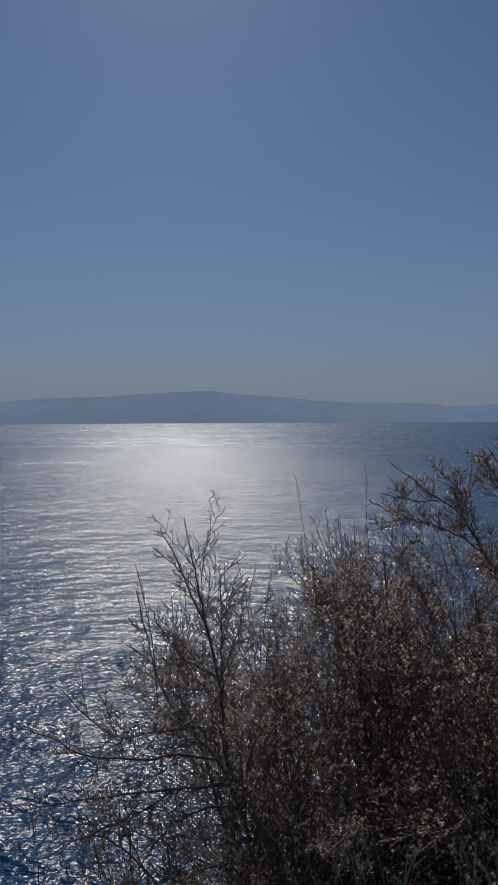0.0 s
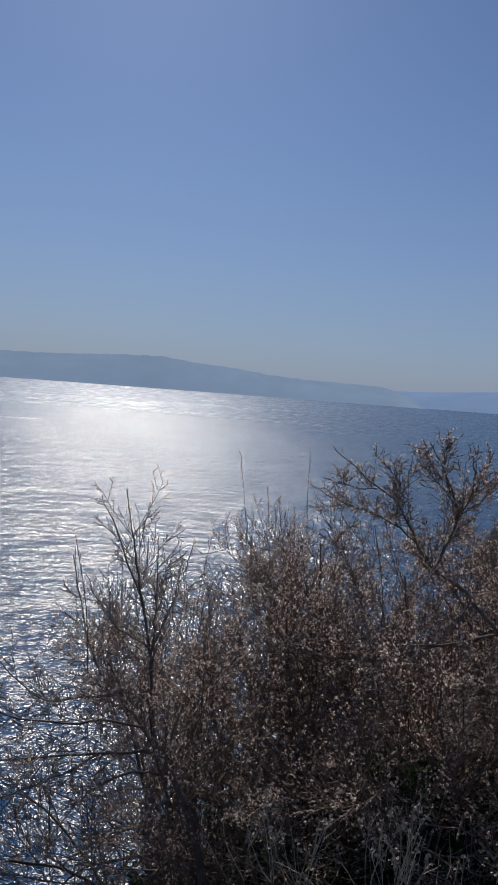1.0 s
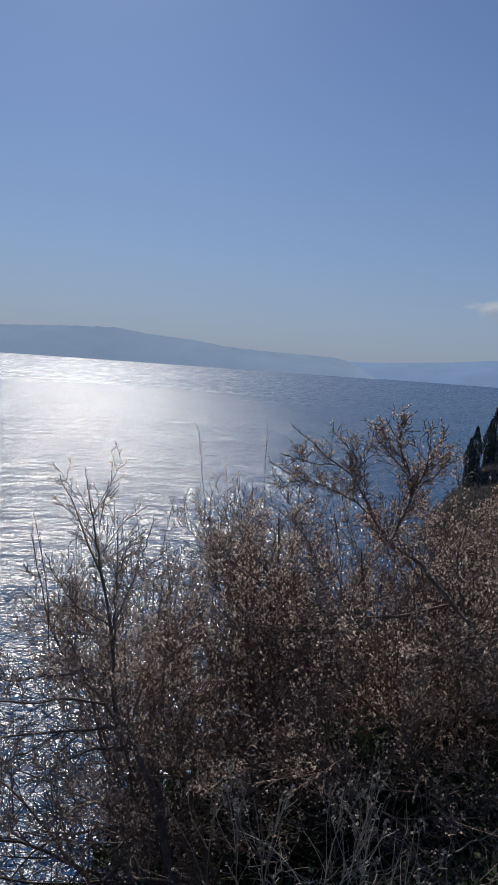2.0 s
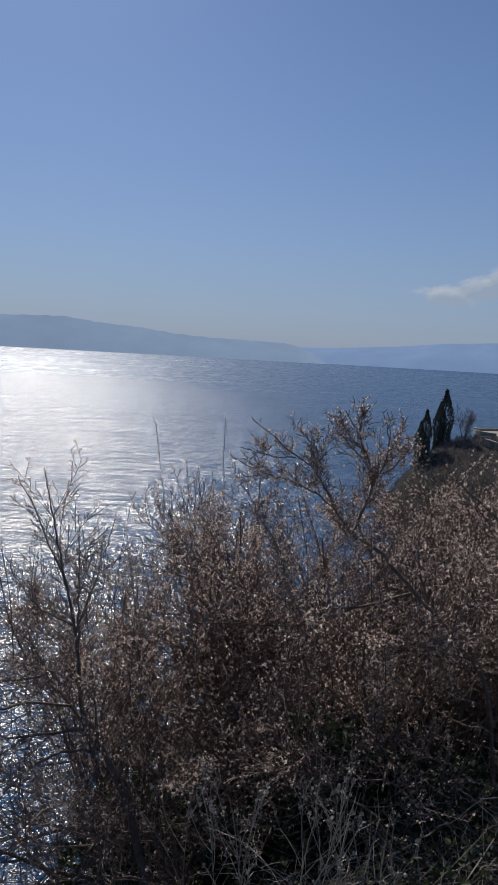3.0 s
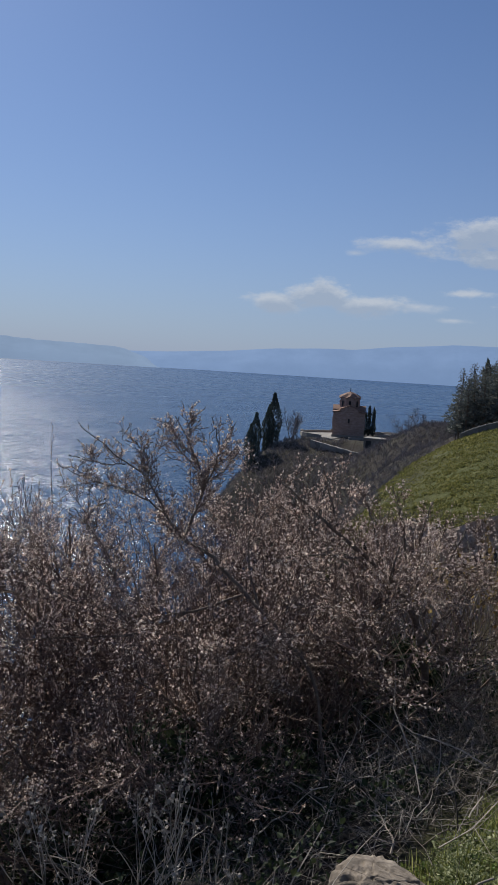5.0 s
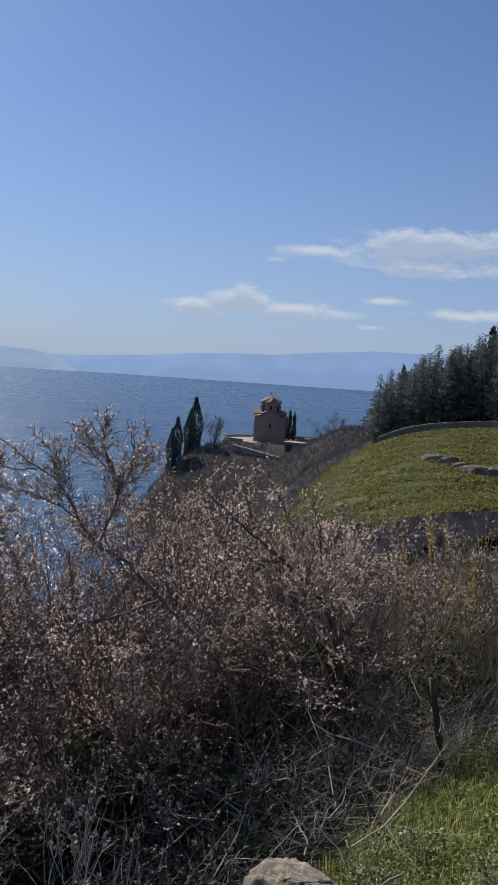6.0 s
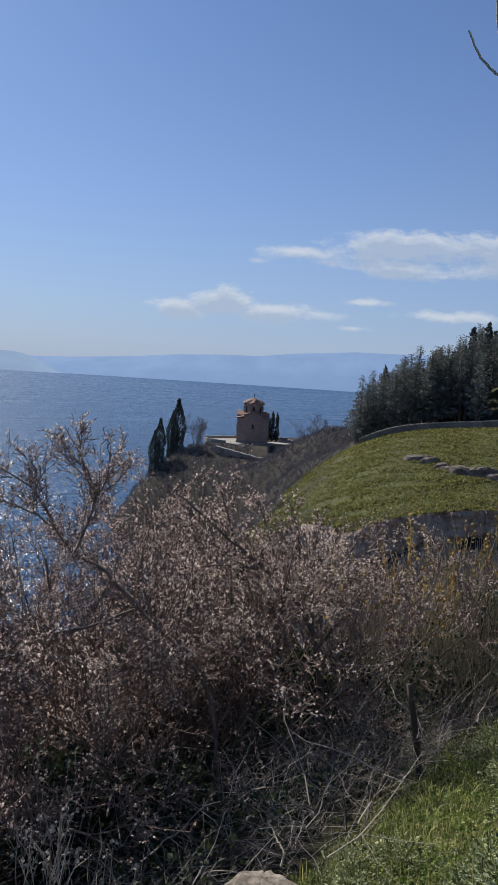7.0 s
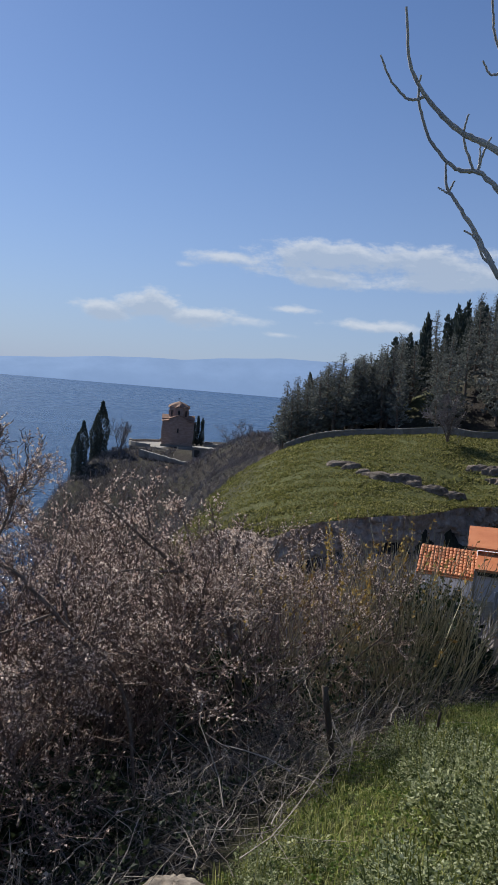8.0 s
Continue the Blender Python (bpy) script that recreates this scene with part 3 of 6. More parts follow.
def shrub_mesh(seed, tall, stems, lean=0.8, whips=14, bare=0.55):
    """Crooked stems, bare below, that spread into a rounded crown of crossing twigs set with blossom."""
    g = Grower(seed)
    r = g.rng
    a = 2 * math.pi * (np.arange(stems) + r.rand(stems) * 0.9) / stems
    t = lean * r.uniform(0.15, 1.15, stems)
    p = np.stack([0.22 * np.cos(a), 0.22 * np.sin(a), np.full(stems, -0.25)], 1)
    d = np.stack([np.cos(a) * t, np.sin(a) * t, np.ones(stems)], 1)
    ln = tall * r.uniform(0.80, 1.0, stems)
    main = g.grow(p, d, ln, np.full(stems, 0.030) * r.uniform(0.6, 1.2, stems), 14, -0.01, 0.13, 0.22)
    p1, d1, l1, r1 = g.kids(main, 10, bare, 0.95, 0.25, ln, taper=0.35)
    l1 = np.clip(l1, 0.3, 0.95)
    one = g.grow(p1, d1, l1, np.clip(r1, 0.0046, 0.011), 7, 0.035, 0.10, 0.35)
    g.add(one, 4)
    p2, d2, l2, r2 = g.kids(one, 10, 0.12, 0.75, 0.42, l1, taper=0.35)
    l2 = np.clip(l2 * 1.25, 0.14, 0.46)
    two = g.grow(p2, d2, l2, np.clip(r2 * 0.8, 0.0028, 0.0044), 3, 0.07, 0.09)
    g.add(two, 3)
    p3, d3, l3, r3 = g.kids(two, 6, 0.1, 0.9, 0.42, l2, taper=0.2)
    three = g.grow(p3, d3, np.clip(l3, 0.025, 0.075), np.full(len(p3), 0.0021), 1, 0.06, 0.08, 0.6)
    g.add(three, 3, 0.0017)
    # straight reddish shoots that stand up out of the crown
    q, e, _, _ = g.kids(one, 1, 0.2, 0.4, 0.3, l1)
    pick = r.permutation(len(q))[:whips]
    q, e = q[pick], e[pick] * 0.22 + np.array([0, 0, 1.0])
    lw = r.uniform(0.25, 0.8, len(q))
    whip = g.grow(q, e, lw, np.full(len(q), 0.0042), 6, 0.03, 0.045, 0.35)
    g.add(whip, 3)
    q2, e2, l2w, _ = g.kids(whip, 4, 0.15, 0.5, 0.22, lw)
    side = g.grow(q2, e2, l2w, np.full(len(q2), 0.002), 2, 0.08, 0.08, 0.6)
    g.add(side, 3, 0.0015)
    g.put_buds(two, 4.2, 0.0185, 0.15, round_bud=True)
    g.put_buds(three, 1.3, 0.0185, 0.4, round_bud=True)
    g.put_buds(whip, 5, 0.014, round_bud=True)
    # low blossoms are thinned to darken the crown where its own shade falls
    thin = []
    for bv, bf in g.bud:
        at = bv.reshape(-1, 12, 3)
        keep = r.rand(len(at)) < np.clip((at[:, 0, 2] / tall - 0.46) / 0.32, 0.10, 1.0)
        at = at[keep]
        thin.append((at.reshape(-1, 3), np.arange(len(at) * 12).reshape(-1, 4)))
    g.bud = thin
    lines = [(main[0][i], main[2][i]) for i in range(stems)]
    return finish_plant(g, lines, "shrub", "leafless reddish-brown shrub dotted with pale blossom", "shrub", "budding shrubs on the slope", bud_label="small pale open blossoms", stem_sides=6)


def polar(az, dist):
    return dist * math.sin(radians(az)), dist * math.cos(radians(az))


def plant(ob, az, dist, scale, turn, first=False, top=None):
    """Stands a plant on the ground at that bearing; with top its height is set to reach top metres over the first camera."""
    x, y = polar(az, dist)
    z = ground_z(x, y)
    if top is not None:
        crown = next(c for c in ob.children if c.name.startswith("twig_crown"))
        co = np.empty(len(crown.data.vertices) * 3, np.float32)
        crown.data.vertices.foreach_get("co", co)
        tall = float(np.percentile(co[2::3], 99.75))
    sc = (scale, scale, scale if top is None else (top + LAKE - z) / tall)
    o = ob if first else copy_thing(ob, pose(0, 0, 0))
    o.matrix_basis = pose(x, y, z - 0.04, 0, 0, turn) @ Matrix.Diagonal((*sc, 1))
    return o


KINDS = [shrub_mesh(3, 3.4, 6), shrub_mesh(8, 3.4, 7, 0.9, 8), shrub_mesh(14, 3.4, 7, 0.75, 60), shrub_mesh(21, 3.4, 7, 1.05, 10)]
# bearing, distance, sideways scale, height of the top over the first camera, kind
SHRUBS = [
    (2.6, 5.8, 0.72, -1.55, 3), (6.0, 5.5, 0.82, -1.2, 2), (9.6, 5.6, 0.92, -1.00, 2), (14.2, 5.9, 0.95, -0.88, 2), (19.0, 6.1, 0.95, -0.78, 0),
    (23.6, 6.0, 0.98, -0.66, 1), (27.6, 6.1, 0.92, -0.76, 0), (31.6, 6.4, 0.9, -0.88, 3), (35.6, 6.8, 0.9, -0.82, 1), (38.6, 7.0, 0.8, -1.0, 0),
    (19.5, 7.4, 1.0, -1.0, 3), (8.5, 6.8, 0.95, -1.3, 1), (3.5, 6.6, 0.9, -1.7, 0),
    (11.0, 5.0, 0.72, -1.62, 3), (15.5, 5.0, 0.75, -1.40, 0), (11.8, 6.3, 0.9, -1.05, 2),
    (17.6, 5.5, 0.85, -1.05, 1), (25.0, 5.5, 0.85, -0.92, 2), (29.2, 5.7, 0.8, -1.05, 0),
    (12.8, 4.7, 0.68, -2.0, 3), (13.0, 6.9, 0.95, -1.28, 1), (16.8, 6.9, 0.95, -1.12, 2), (21.5, 6.8, 0.95, -0.98, 3)]
_used = set()
for _i, (_az, _d, _s, _top, _k) in enumerate(SHRUBS):
    plant(KINDS[_k], _az, _d, _s, 67 * _i + 15, _k not in _used, _top)
    _used.add(_k)


def at_ray(az, el, dist):
    """Point seen at that bearing and elevation from the first camera, dist metres away."""
    a, e = radians(az), radians(el)
    return np.array([dist * math.sin(a) * math.cos(e), dist * math.cos(a) * math.cos(e), LAKE + dist * math.sin(e)])


def curve_through(pts, n):
    """A smooth line through a few points."""
    pts = np.asarray(pts, float)
    t = np.linspace(0, len(pts) - 1, n)
    out = []
    for x in t:
        i = min(int(x), len(pts) - 2)
        f = x - i
        p0, p1, p2, p3 = pts[max(i - 1, 0)], pts[i], pts[i + 1], pts[min(i + 2, len(pts) - 1)]
        out.append(0.5 * (2 * p1 + (p2 - p0) * f + (2 * p0 - 5 * p1 + 4 * p2 - p3) * f ** 2 + (3 * p1 - p0 - 3 * p2 + p3) * f ** 3))
    return np.array(out)


def limb_plant(seed, limbs, name, label, category, shoots=7.0, bud=0.022, buds=(3.0, 1.4), thick=0.66, upward=0.25, reach=0.62):
    """A plant whose main limbs follow given curves; shoots, twigs and blossom grow along them. The first limb is the trunk."""
    g = Grower(seed)
    r = g.rng
    lines = []
    for k, (pts, a, b) in enumerate(limbs):
        line = curve_through(pts, 18) + r.normal(0, 0.005, (18, 3))
        line[0] = pts[0]
        radii = np.linspace(a * thick, b * thick, 18)
        lines.append((line, radii))
        if k == 0:
            continue
        ln = np.array([np.linalg.norm(np.diff(line, axis=0), axis=1).sum()])
        L0 = (line[None], unit(np.gradient(line, axis=0))[None], radii[None])
        p1, d1, _, r1 = g.kids(L0, int(shoots * ln[0]) + 5, 0.1, 0.9, 0.3, ln)
        d1 = d1 + np.array([0, 0, upward])
        f1 = np.argmin(np.linalg.norm(line[None] - p1[:, None], axis=2), 1) / 17.0
        low = f1 < 0.74
        p1, d1, r1, f1 = p1[low], d1[low], r1[low], f1[low]
        l1 = reach * (0.25 + 0.75 * r.rand(len(p1))) * np.interp(f1, [0.0, 0.4, 0.8], [1.0, 0.8, 0.35])
        one = g.grow(p1, d1, l1, np.clip(r1 * 0.6, 0.0030, 0.0052), 6, 0.025, 0.07, 0.4)
        g.add(one, 3, 0.0018)
        # side shoots, nearly straight, and short flowering spurs on all of them
        p2, d2, l2, r2 = g.kids(one, 5, 0.1, 0.8, 0.5, l1, taper=0.5)
        two = g.grow(p2, d2, np.clip(l2, 0.06, 0.30), np.full(len(p2), 0.0026), 3, 0.07, 0.05, 0.6)
        g.add(two, 3, 0.0017)
        for line2, m in ((one, 4), (two, 2), (L0, int(10 * ln[0]))):
            q, e, _, _ = g.kids(line2, m, 0.15, 0.85, 0.3, np.ones(len(line2[0])))
            spur = g.grow(q, e, r.uniform(0.015, 0.06, len(q)), np.full(len(q), 0.0021), 1, 0.05, 0.1, 0.6)
            g.add(spur, 3, 0.0016)
            g.put_buds(spur, buds[1], bud, 0.5, round_bud=True)
        g.put_buds(two, buds[0], bud, round_bud=True)
    o = np.array(limbs[0][0][0])
    g.wood = [(v - o, f) for v, f in g.wood]
    g.bud = [(v - o, f) for v, f in g.bud]
    ob = finish_plant(g, [(l - o, rr) for l, rr in lines], name, label, category, bud_label="small pale open blossoms")
    ob.location = o


def w(x, y, z):
    """A point by its height over the first camera."""
    return np.array([x, y, z + LAKE])


def leaning_tree():
    foot = at_ray(6.5, -38.0, 4.9)
    foot[2] = ground_z(foot[0], foot[1]) - 0.2
    fork = w(-0.06, 4.47, -2.24)
    limb_plant(77, [
        ([foot, w(0.14, 4.29, -2.57), w(0.08, 4.37, -2.44), fork], 0.038, 0.026),
        ([fork, w(-0.14, 4.55, -2.07), w(-0.18, 4.67, -1.76), w(-0.24, 4.77, -1.47), w(-0.32, 4.83, -1.27), w(-0.43, 4.92, -1.04), w(-0.53, 5.00, -0.86), w(-0.59, 5.01, -0.73)], 0.020, 0.004),
        ([w(-0.16, 4.58, -2.01), w(-0.18, 4.82, -1.67), w(-0.19, 4.98, -1.31), w(-0.20, 5.10, -1.00)], 0.016, 0.004),
        ([w(-0.25, 4.78, -1.44), w(-0.33, 4.82, -1.09), w(-0.38, 4.81, -0.83), w(-0.42, 4.84, -0.64)], 0.013, 0.004),
        ([fork, w(-0.17, 4.48, -2.21), w(-0.31, 4.43, -2.19), w(-0.51, 4.36, -2.18), w(-0.78, 4.23, -2.14), w(-1.06, 4.07, -2.11), w(-1.28, 4.00, -2.12)], 0.018, 0.004),
        ([w(-0.01, 4.43, -2.31), w(-0.19, 4.34, -2.27), w(-0.36, 4.22, -2.25), w(-0.51, 4.06, -2.31), w(-0.63, 3.87, -2.41)], 0.016, 0.004),
        ([w(-0.10, 4.49, -2.19), w(-0.28, 4.66, -2.04), w(-0.46, 4.81, -1.92), w(-0.60, 4.88, -1.69), w(-0.71, 5.06, -1.41), w(-0.77, 5.11, -1.15)], 0.018, 0.004),
        ([w(-0.39, 4.60, -1.91), w(-0.63, 4.66, -1.97), w(-0.83, 4.63, -1.97), w(-1.01, 4.64, -1.85), w(-1.19, 4.67, -1.67)], 0.013, 0.004),
        ([w(-0.20, 4.54, -2.08), w(-0.41, 4.36, -1.96), w(-0.62, 4.24, -1.94), w(-0.88, 4.11, -1.86), w(-1.09, 4.11, -1.76), w(-1.27, 4.08, -1.69)], 0.013, 0.004),
        ([w(-0.19, 4.71, -1.67), w(-0.08, 5.00, -1.43), w(-0.01, 5.15, -1.24), w(0.04, 5.19, -1.06)], 0.012, 0.004),
        ([w(-0.05, 4.47, -2.24), w(0.04, 4.79, -2.03), w(0.10, 5.01, -1.74), w(0.14, 5.10, -1.42)], 0.012, 0.004),
        ([w(-0.44, 4.37, -2.18), w(-0.65, 4.20, -2.23), w(-0.90, 4.02, -2.26), w(-1.14, 3.91, -2.34)], 0.011, 0.004),
        ([w(-0.20, 4.72, -1.64), w(-0.39, 4.65, -1.51), w(-0.53, 4.64, -1.33), w(-0.62, 4.62, -1.16)], 0.010, 0.004),
        ([w(0.02, 4.42, -2.34), w(0.26, 4.57, -2.25), w(0.42, 4.73, -2.11), w(0.49, 4.79, -1.96)], 0.010, 0.004)],
        "leaning_tree", "thin leaning leafless tree with fine budding twigs", "tree", 11.0, 0.0125, (1.6, 0.9), upward=0.08, reach=0.62)


leaning_tree()


def arching_shrub():
    foot = w(3.74, 4.72, 0)
    foot[2] = ground_z(foot[0], foot[1]) - 0.15
    a = w(3.67, 4.86, -1.85)
    limb_plant(78, [
        ([foot, w(3.71, 4.77, -2.2), a], 0.042, 0.036),
        ([a, w(3.57, 4.96, -1.61), w(3.36, 5.06, -1.38), w(3.08, 5.17, -1.16), w(2.79, 5.27, -0.89), w(2.6, 5.4, -0.72)], 0.030, 0.006),
        ([a, w(3.69, 4.94, -1.45), w(3.75, 5.0, -1.08), w(3.83, 5.0, -0.85)], 0.022, 0.005),
        ([w(3.70, 4.84, -1.75), w(3.97, 4.89, -1.31), w(4.11, 4.87, -1.03)], 0.016, 0.005),
        ([w(3.42, 5.03, -1.44), w(3.36, 5.18, -1.0), w(3.24, 5.31, -0.70)], 0.014, 0.004),
        ([w(3.08, 5.17, -1.16), w(3.02, 5.3, -0.85), w(2.98, 5.36, -0.62)], 0.012, 0.004),
        ([w(3.62, 4.92, -1.7), w(3.55, 5.0, -1.05), w(3.5, 5.12, -0.75)], 0.015, 0.004),
        ([w(3.3, 5.08, -1.34), w(2.9, 4.95, -1.25), w(2.5, 4.8, -1.2), w(2.2, 4.75, -1.25)], 0.014, 0.004),
        ([w(3.6, 4.95, -1.65), w(3.2, 4.7, -1.6), w(2.9, 4.5, -1.65)], 0.012, 0.004)],
        "arching_shrub", "budding shrub with thick arching brown limbs", "shrub", 12.0, 0.018, (2.6, 1.0), thick=0.85, upward=0.3, reach=0.5)


arching_shrub()


def fan_shrub():
    foot = w(2.40, 3.95, -2.13)
    foot[2] = ground_z(foot[0], foot[1]) - 0.15
    limb_plant(79, [
        ([foot, w(2.39, 4.18, -1.97), w(2.24, 4.40, -1.65), w(2.08, 4.68, -1.45)], 0.022, 0.024),
        ([w(2.08, 4.68, -1.45), w(1.87, 4.84, -1.21), w(1.65, 4.96, -1.06), w(1.54, 5.04, -0.88), w(1.44, 5.11, -0.69), w(1.20, 5.20, -0.50), w(0.99, 5.26, -0.34)], 0.030, 0.005),
        ([w(1.56, 5.03, -0.91), w(1.29, 5.04, -0.75), w(1.01, 5.02, -0.66), w(0.81, 5.07, -0.58)], 0.013, 0.004),
        ([w(1.44, 5.11, -0.69), w(1.45, 5.24, -0.52), w(1.28, 5.30, -0.34)], 0.011, 0.004),
        ([w(1.29, 5.17, -0.58), w(1.15, 5.31, -0.60), w(0.95, 5.46, -0.55)], 0.010, 0.004),
        ([w(1.67, 4.95, -1.07), w(1.80, 5.06, -0.89), w(1.85, 5.08, -0.74), w(1.81, 5.12, -0.56), w(1.65, 5.20, -0.23)], 0.024, 0.006),
        ([w(1.84, 5.07, -0.75), w(1.91, 4.98, -0.48), w(1.86, 5.02, -0.21)], 0.013, 0.004),
        ([w(1.84, 5.08, -0.74), w(2.04, 5.13, -0.59), w(2.12, 5.12, -0.40)], 0.012, 0.004),
        ([w(1.80, 5.12, -0.57), w(1.71, 5.07, -0.36), w(1.74, 5.07, -0.18)], 0.010, 0.004),
        ([w(1.81, 5.11, -0.62), w(1.70, 5.27, -0.47), w(1.59, 5.32, -0.35)], 0.010, 0.004),
        ([w(2.04, 4.70, -1.43), w(1.61, 4.62, -1.50), w(1.19, 4.64, -1.49), w(0.85, 4.76, -1.39), w(0.50, 4.87, -1.19), w(0.24, 4.91, -1.12)], 0.020, 0.004),
        ([w(1.61, 4.62, -1.50), w(1.19, 4.50, -1.57), w(0.74, 4.51, -1.55), w(0.42, 4.54, -1.57)], 0.014, 0.004),
        ([w(2.14, 4.63, -1.50), w(2.17, 4.94, -1.20), w(2.28, 5.07, -0.93), w(2.34, 5.10, -0.68)], 0.018, 0.004),
        ([w(2.23, 4.42, -1.63), w(1.72, 4.18, -1.63), w(1.36, 4.18, -1.70), w(1.07, 4.23, -1.78)], 0.014, 0.004),
        ([w(1.15, 4.65, -1.50), w(1.15, 4.85, -1.21), w(1.00, 5.06, -0.96), w(0.92, 5.10, -0.87)], 0.013, 0.004)],
        "fan_shrub", "tall budding shrub with fan-shaped upper branches", "shrub", 24.0, 0.015, (2.2, 0.8), thick=0.52, upward=0.45, reach=0.42)


fan_shrub()


def shoot_bush(seed, az, dist, n, tall, leafy, label):
    """Straight vertical shoots from a low stool, with a few rusty leaves left near the tips."""
    g = Grower(seed)
    r = g.rng
    a, q = r.uniform(0, 2 * math.pi, n), 0.55 * np.sqrt(r.rand(n))
    p = np.stack([0.6 * q * np.cos(a), 0.6 * q * np.sin(a), np.full(n, -0.15)], 1)
    d = np.stack([np.cos(a) * q * 0.75, np.sin(a) * q * 0.75, np.ones(n)], 1) + r.normal(0, 0.10, (n, 3))
    ln = tall * r.uniform(0.55, 1.05, n)
    main = g.grow(p, d, ln, r.uniform(0.005, 0.010, n), 6, 0.05, 0.075, 0.4)
    g.add(main, 3)
    p1, d1, l1, r1 = g.kids(main, 2, 0.3, 0.4, 0.25, ln)
    one = g.grow(p1, d1, l1, np.full(len(p1), 0.003), 3, 0.10, 0.08)
    g.add(one, 3)
    tall_ones = ln > tall * 0.86
    tips = tuple(q[tall_ones] for q in main)
    g.put_buds(tips, leafy * 3.6, 0.040, 0.78, 0.9, 0.34)
    x, y = polar(az, dist)
    ob = finish_plant(g, [], "shoot_bush", label, "bush", "bushes of straight shoots", (SHOOT, SHOOT, YELLOW_LEAF), "rusty yellow leaves left on the tips")
    ob.matrix_basis = pose(x, y, ground_z(x, y), 0, 0, 0)
    return ob


for _i, (_az, _d, _n, _t, _leafy) in enumerate([(41.5, 7.0, 40, 1.75, 5), (44.5, 7.4, 46, 1.75, 6), (47.6, 7.6, 46, 1.85, 2), (46.0, 8.6, 44, 2.3, 8), (43.5, 8.2, 40, 2.0, 5),
                                               (49.8, 8.0, 48, 1.95, 1), (39.5, 7.8, 36, 1.9, 3), (49.4, 9.2, 44, 2.2, 1), (48.0, 9.6, 40, 2.4, 7), (51.6, 8.7, 50, 1.95, 0.3), (51.4, 10.2, 44, 2.3, 0.5), (53.0, 9.6, 34, 1.7, 0.3)]):
    shoot_bush(100 + _i, _az, _d, round(_n * 0.85), _t, _leafy, "bush of straight olive-brown shoots" + (" with rusty yellow leaves" if _leafy > 2 else " almost without leaves"))


def grass_edge(u):
    """How far out towards the lake the grass reaches."""
    w = np.maximum(np.asarray(u, float) - 2.5, 0)
    return 0.68 - 0.12 * w - 0.02 * w * w


def off_boulder(x, y):
    return np.hypot(x - 1.58, y - 2.26) > 0.38


def dead_brush():
    """Tangle of dry sticks along the edge of the slope."""
    g = Grower(50)
    r = g.rng
    n = 3600
    u = r.uniform(2.2, 9.5, n)
    v = grass_edge(u) - 0.06 + r.beta(1.2, 1.8, n) * 2.1
    clear = off_boulder(*from_uv(u, v))
    u, v = u[clear], v[clear]
    n = len(u)
    x, y = from_uv(u, v)
    heap = np.clip(0.5 + 0.9 * fbm(u, v, 0.8, 3, 7), 0.05, 1.2)
    p = np.stack([x, y, height(x, y) + LAKE - 0.02 + 0.42 * heap * r.rand(n)], 1)
    a = r.normal(radians(40), 0.9, n)
    d = np.stack([np.cos(a), np.sin(a), r.normal(0.12, 0.35, n)], 1)
    ln = 0.12 + 0.6 * r.rand(n) ** 1.6
    one = g.grow(p, d, ln, 0.0011 + 0.0036 * r.rand(n) ** 2.5, 4, -0.05, 0.26, 0.4)
    g.add(one, 3, 0.001)
    p1, d1, l1, r1 = g.kids(one, 3, 0.1, 0.7, 0.4, ln)
    two = g.grow(p1, d1, l1, np.maximum(r1, 0.0011), 2, 0.0, 0.3)
    g.add(two, 3, 0.001)
    ob = quick_mesh("dead_brush", *joined(g.wood), DEAD, kind="stuff")
    tagged(ob, "tangle of grey dry sticks on the slope", "brushwood")


dead_brush()


def dry_canes():
    """Long pale bent canes thrown over the brush."""
    g = Grower(51)
    r = g.rng
    n = 130
    u = r.uniform(2.0, 8.5, n)
    v = grass_edge(u) + 0.05 + r.beta(1.1, 1.6, n) * 1.9
    clear = off_boulder(*from_uv(u, v))
    u, v = u[clear], v[clear]
    n = len(u)
    x, y = from_uv(u, v)
    p = np.stack([x, y, height(x, y) + LAKE + r.uniform(0.02, 0.2, n)], 1)
    a = r.normal(radians(30), 1.2, n)
    d = np.stack([np.cos(a), np.sin(a), r.uniform(0.1, 0.9, n)], 1)
    ln = r.uniform(0.3, 1.0, n)
    one = g.grow(p, d, ln, 0.0016 + 0.0048 * r.rand(n) ** 2, 12, -0.10, 0.20, 0.35)
    g.add(one, 4, 0.0012)
    p1, d1, l1, r1 = g.kids(one, 3, 0.3, 0.5, 0.35, ln)
    two = g.grow(p1, d1, l1, np.maximum(r1, 0.0014), 4, -0.05, 0.16)
    g.add(two, 3, 0.0011)
    ob = quick_mesh("dry_canes", *joined(g.wood), DEAD_PALE, kind="stuff")
    tagged(ob, "long pale dry canes lying over the brush", "canes")


DEAD_PALE = material("pale_dry_stalk", [(0.19, 0.16, 0.13), (0.34, 0.295, 0.245), (0.52, 0.47, 0.40)], 9, 0.8, 0.0, island=0.5)
dry_canes()


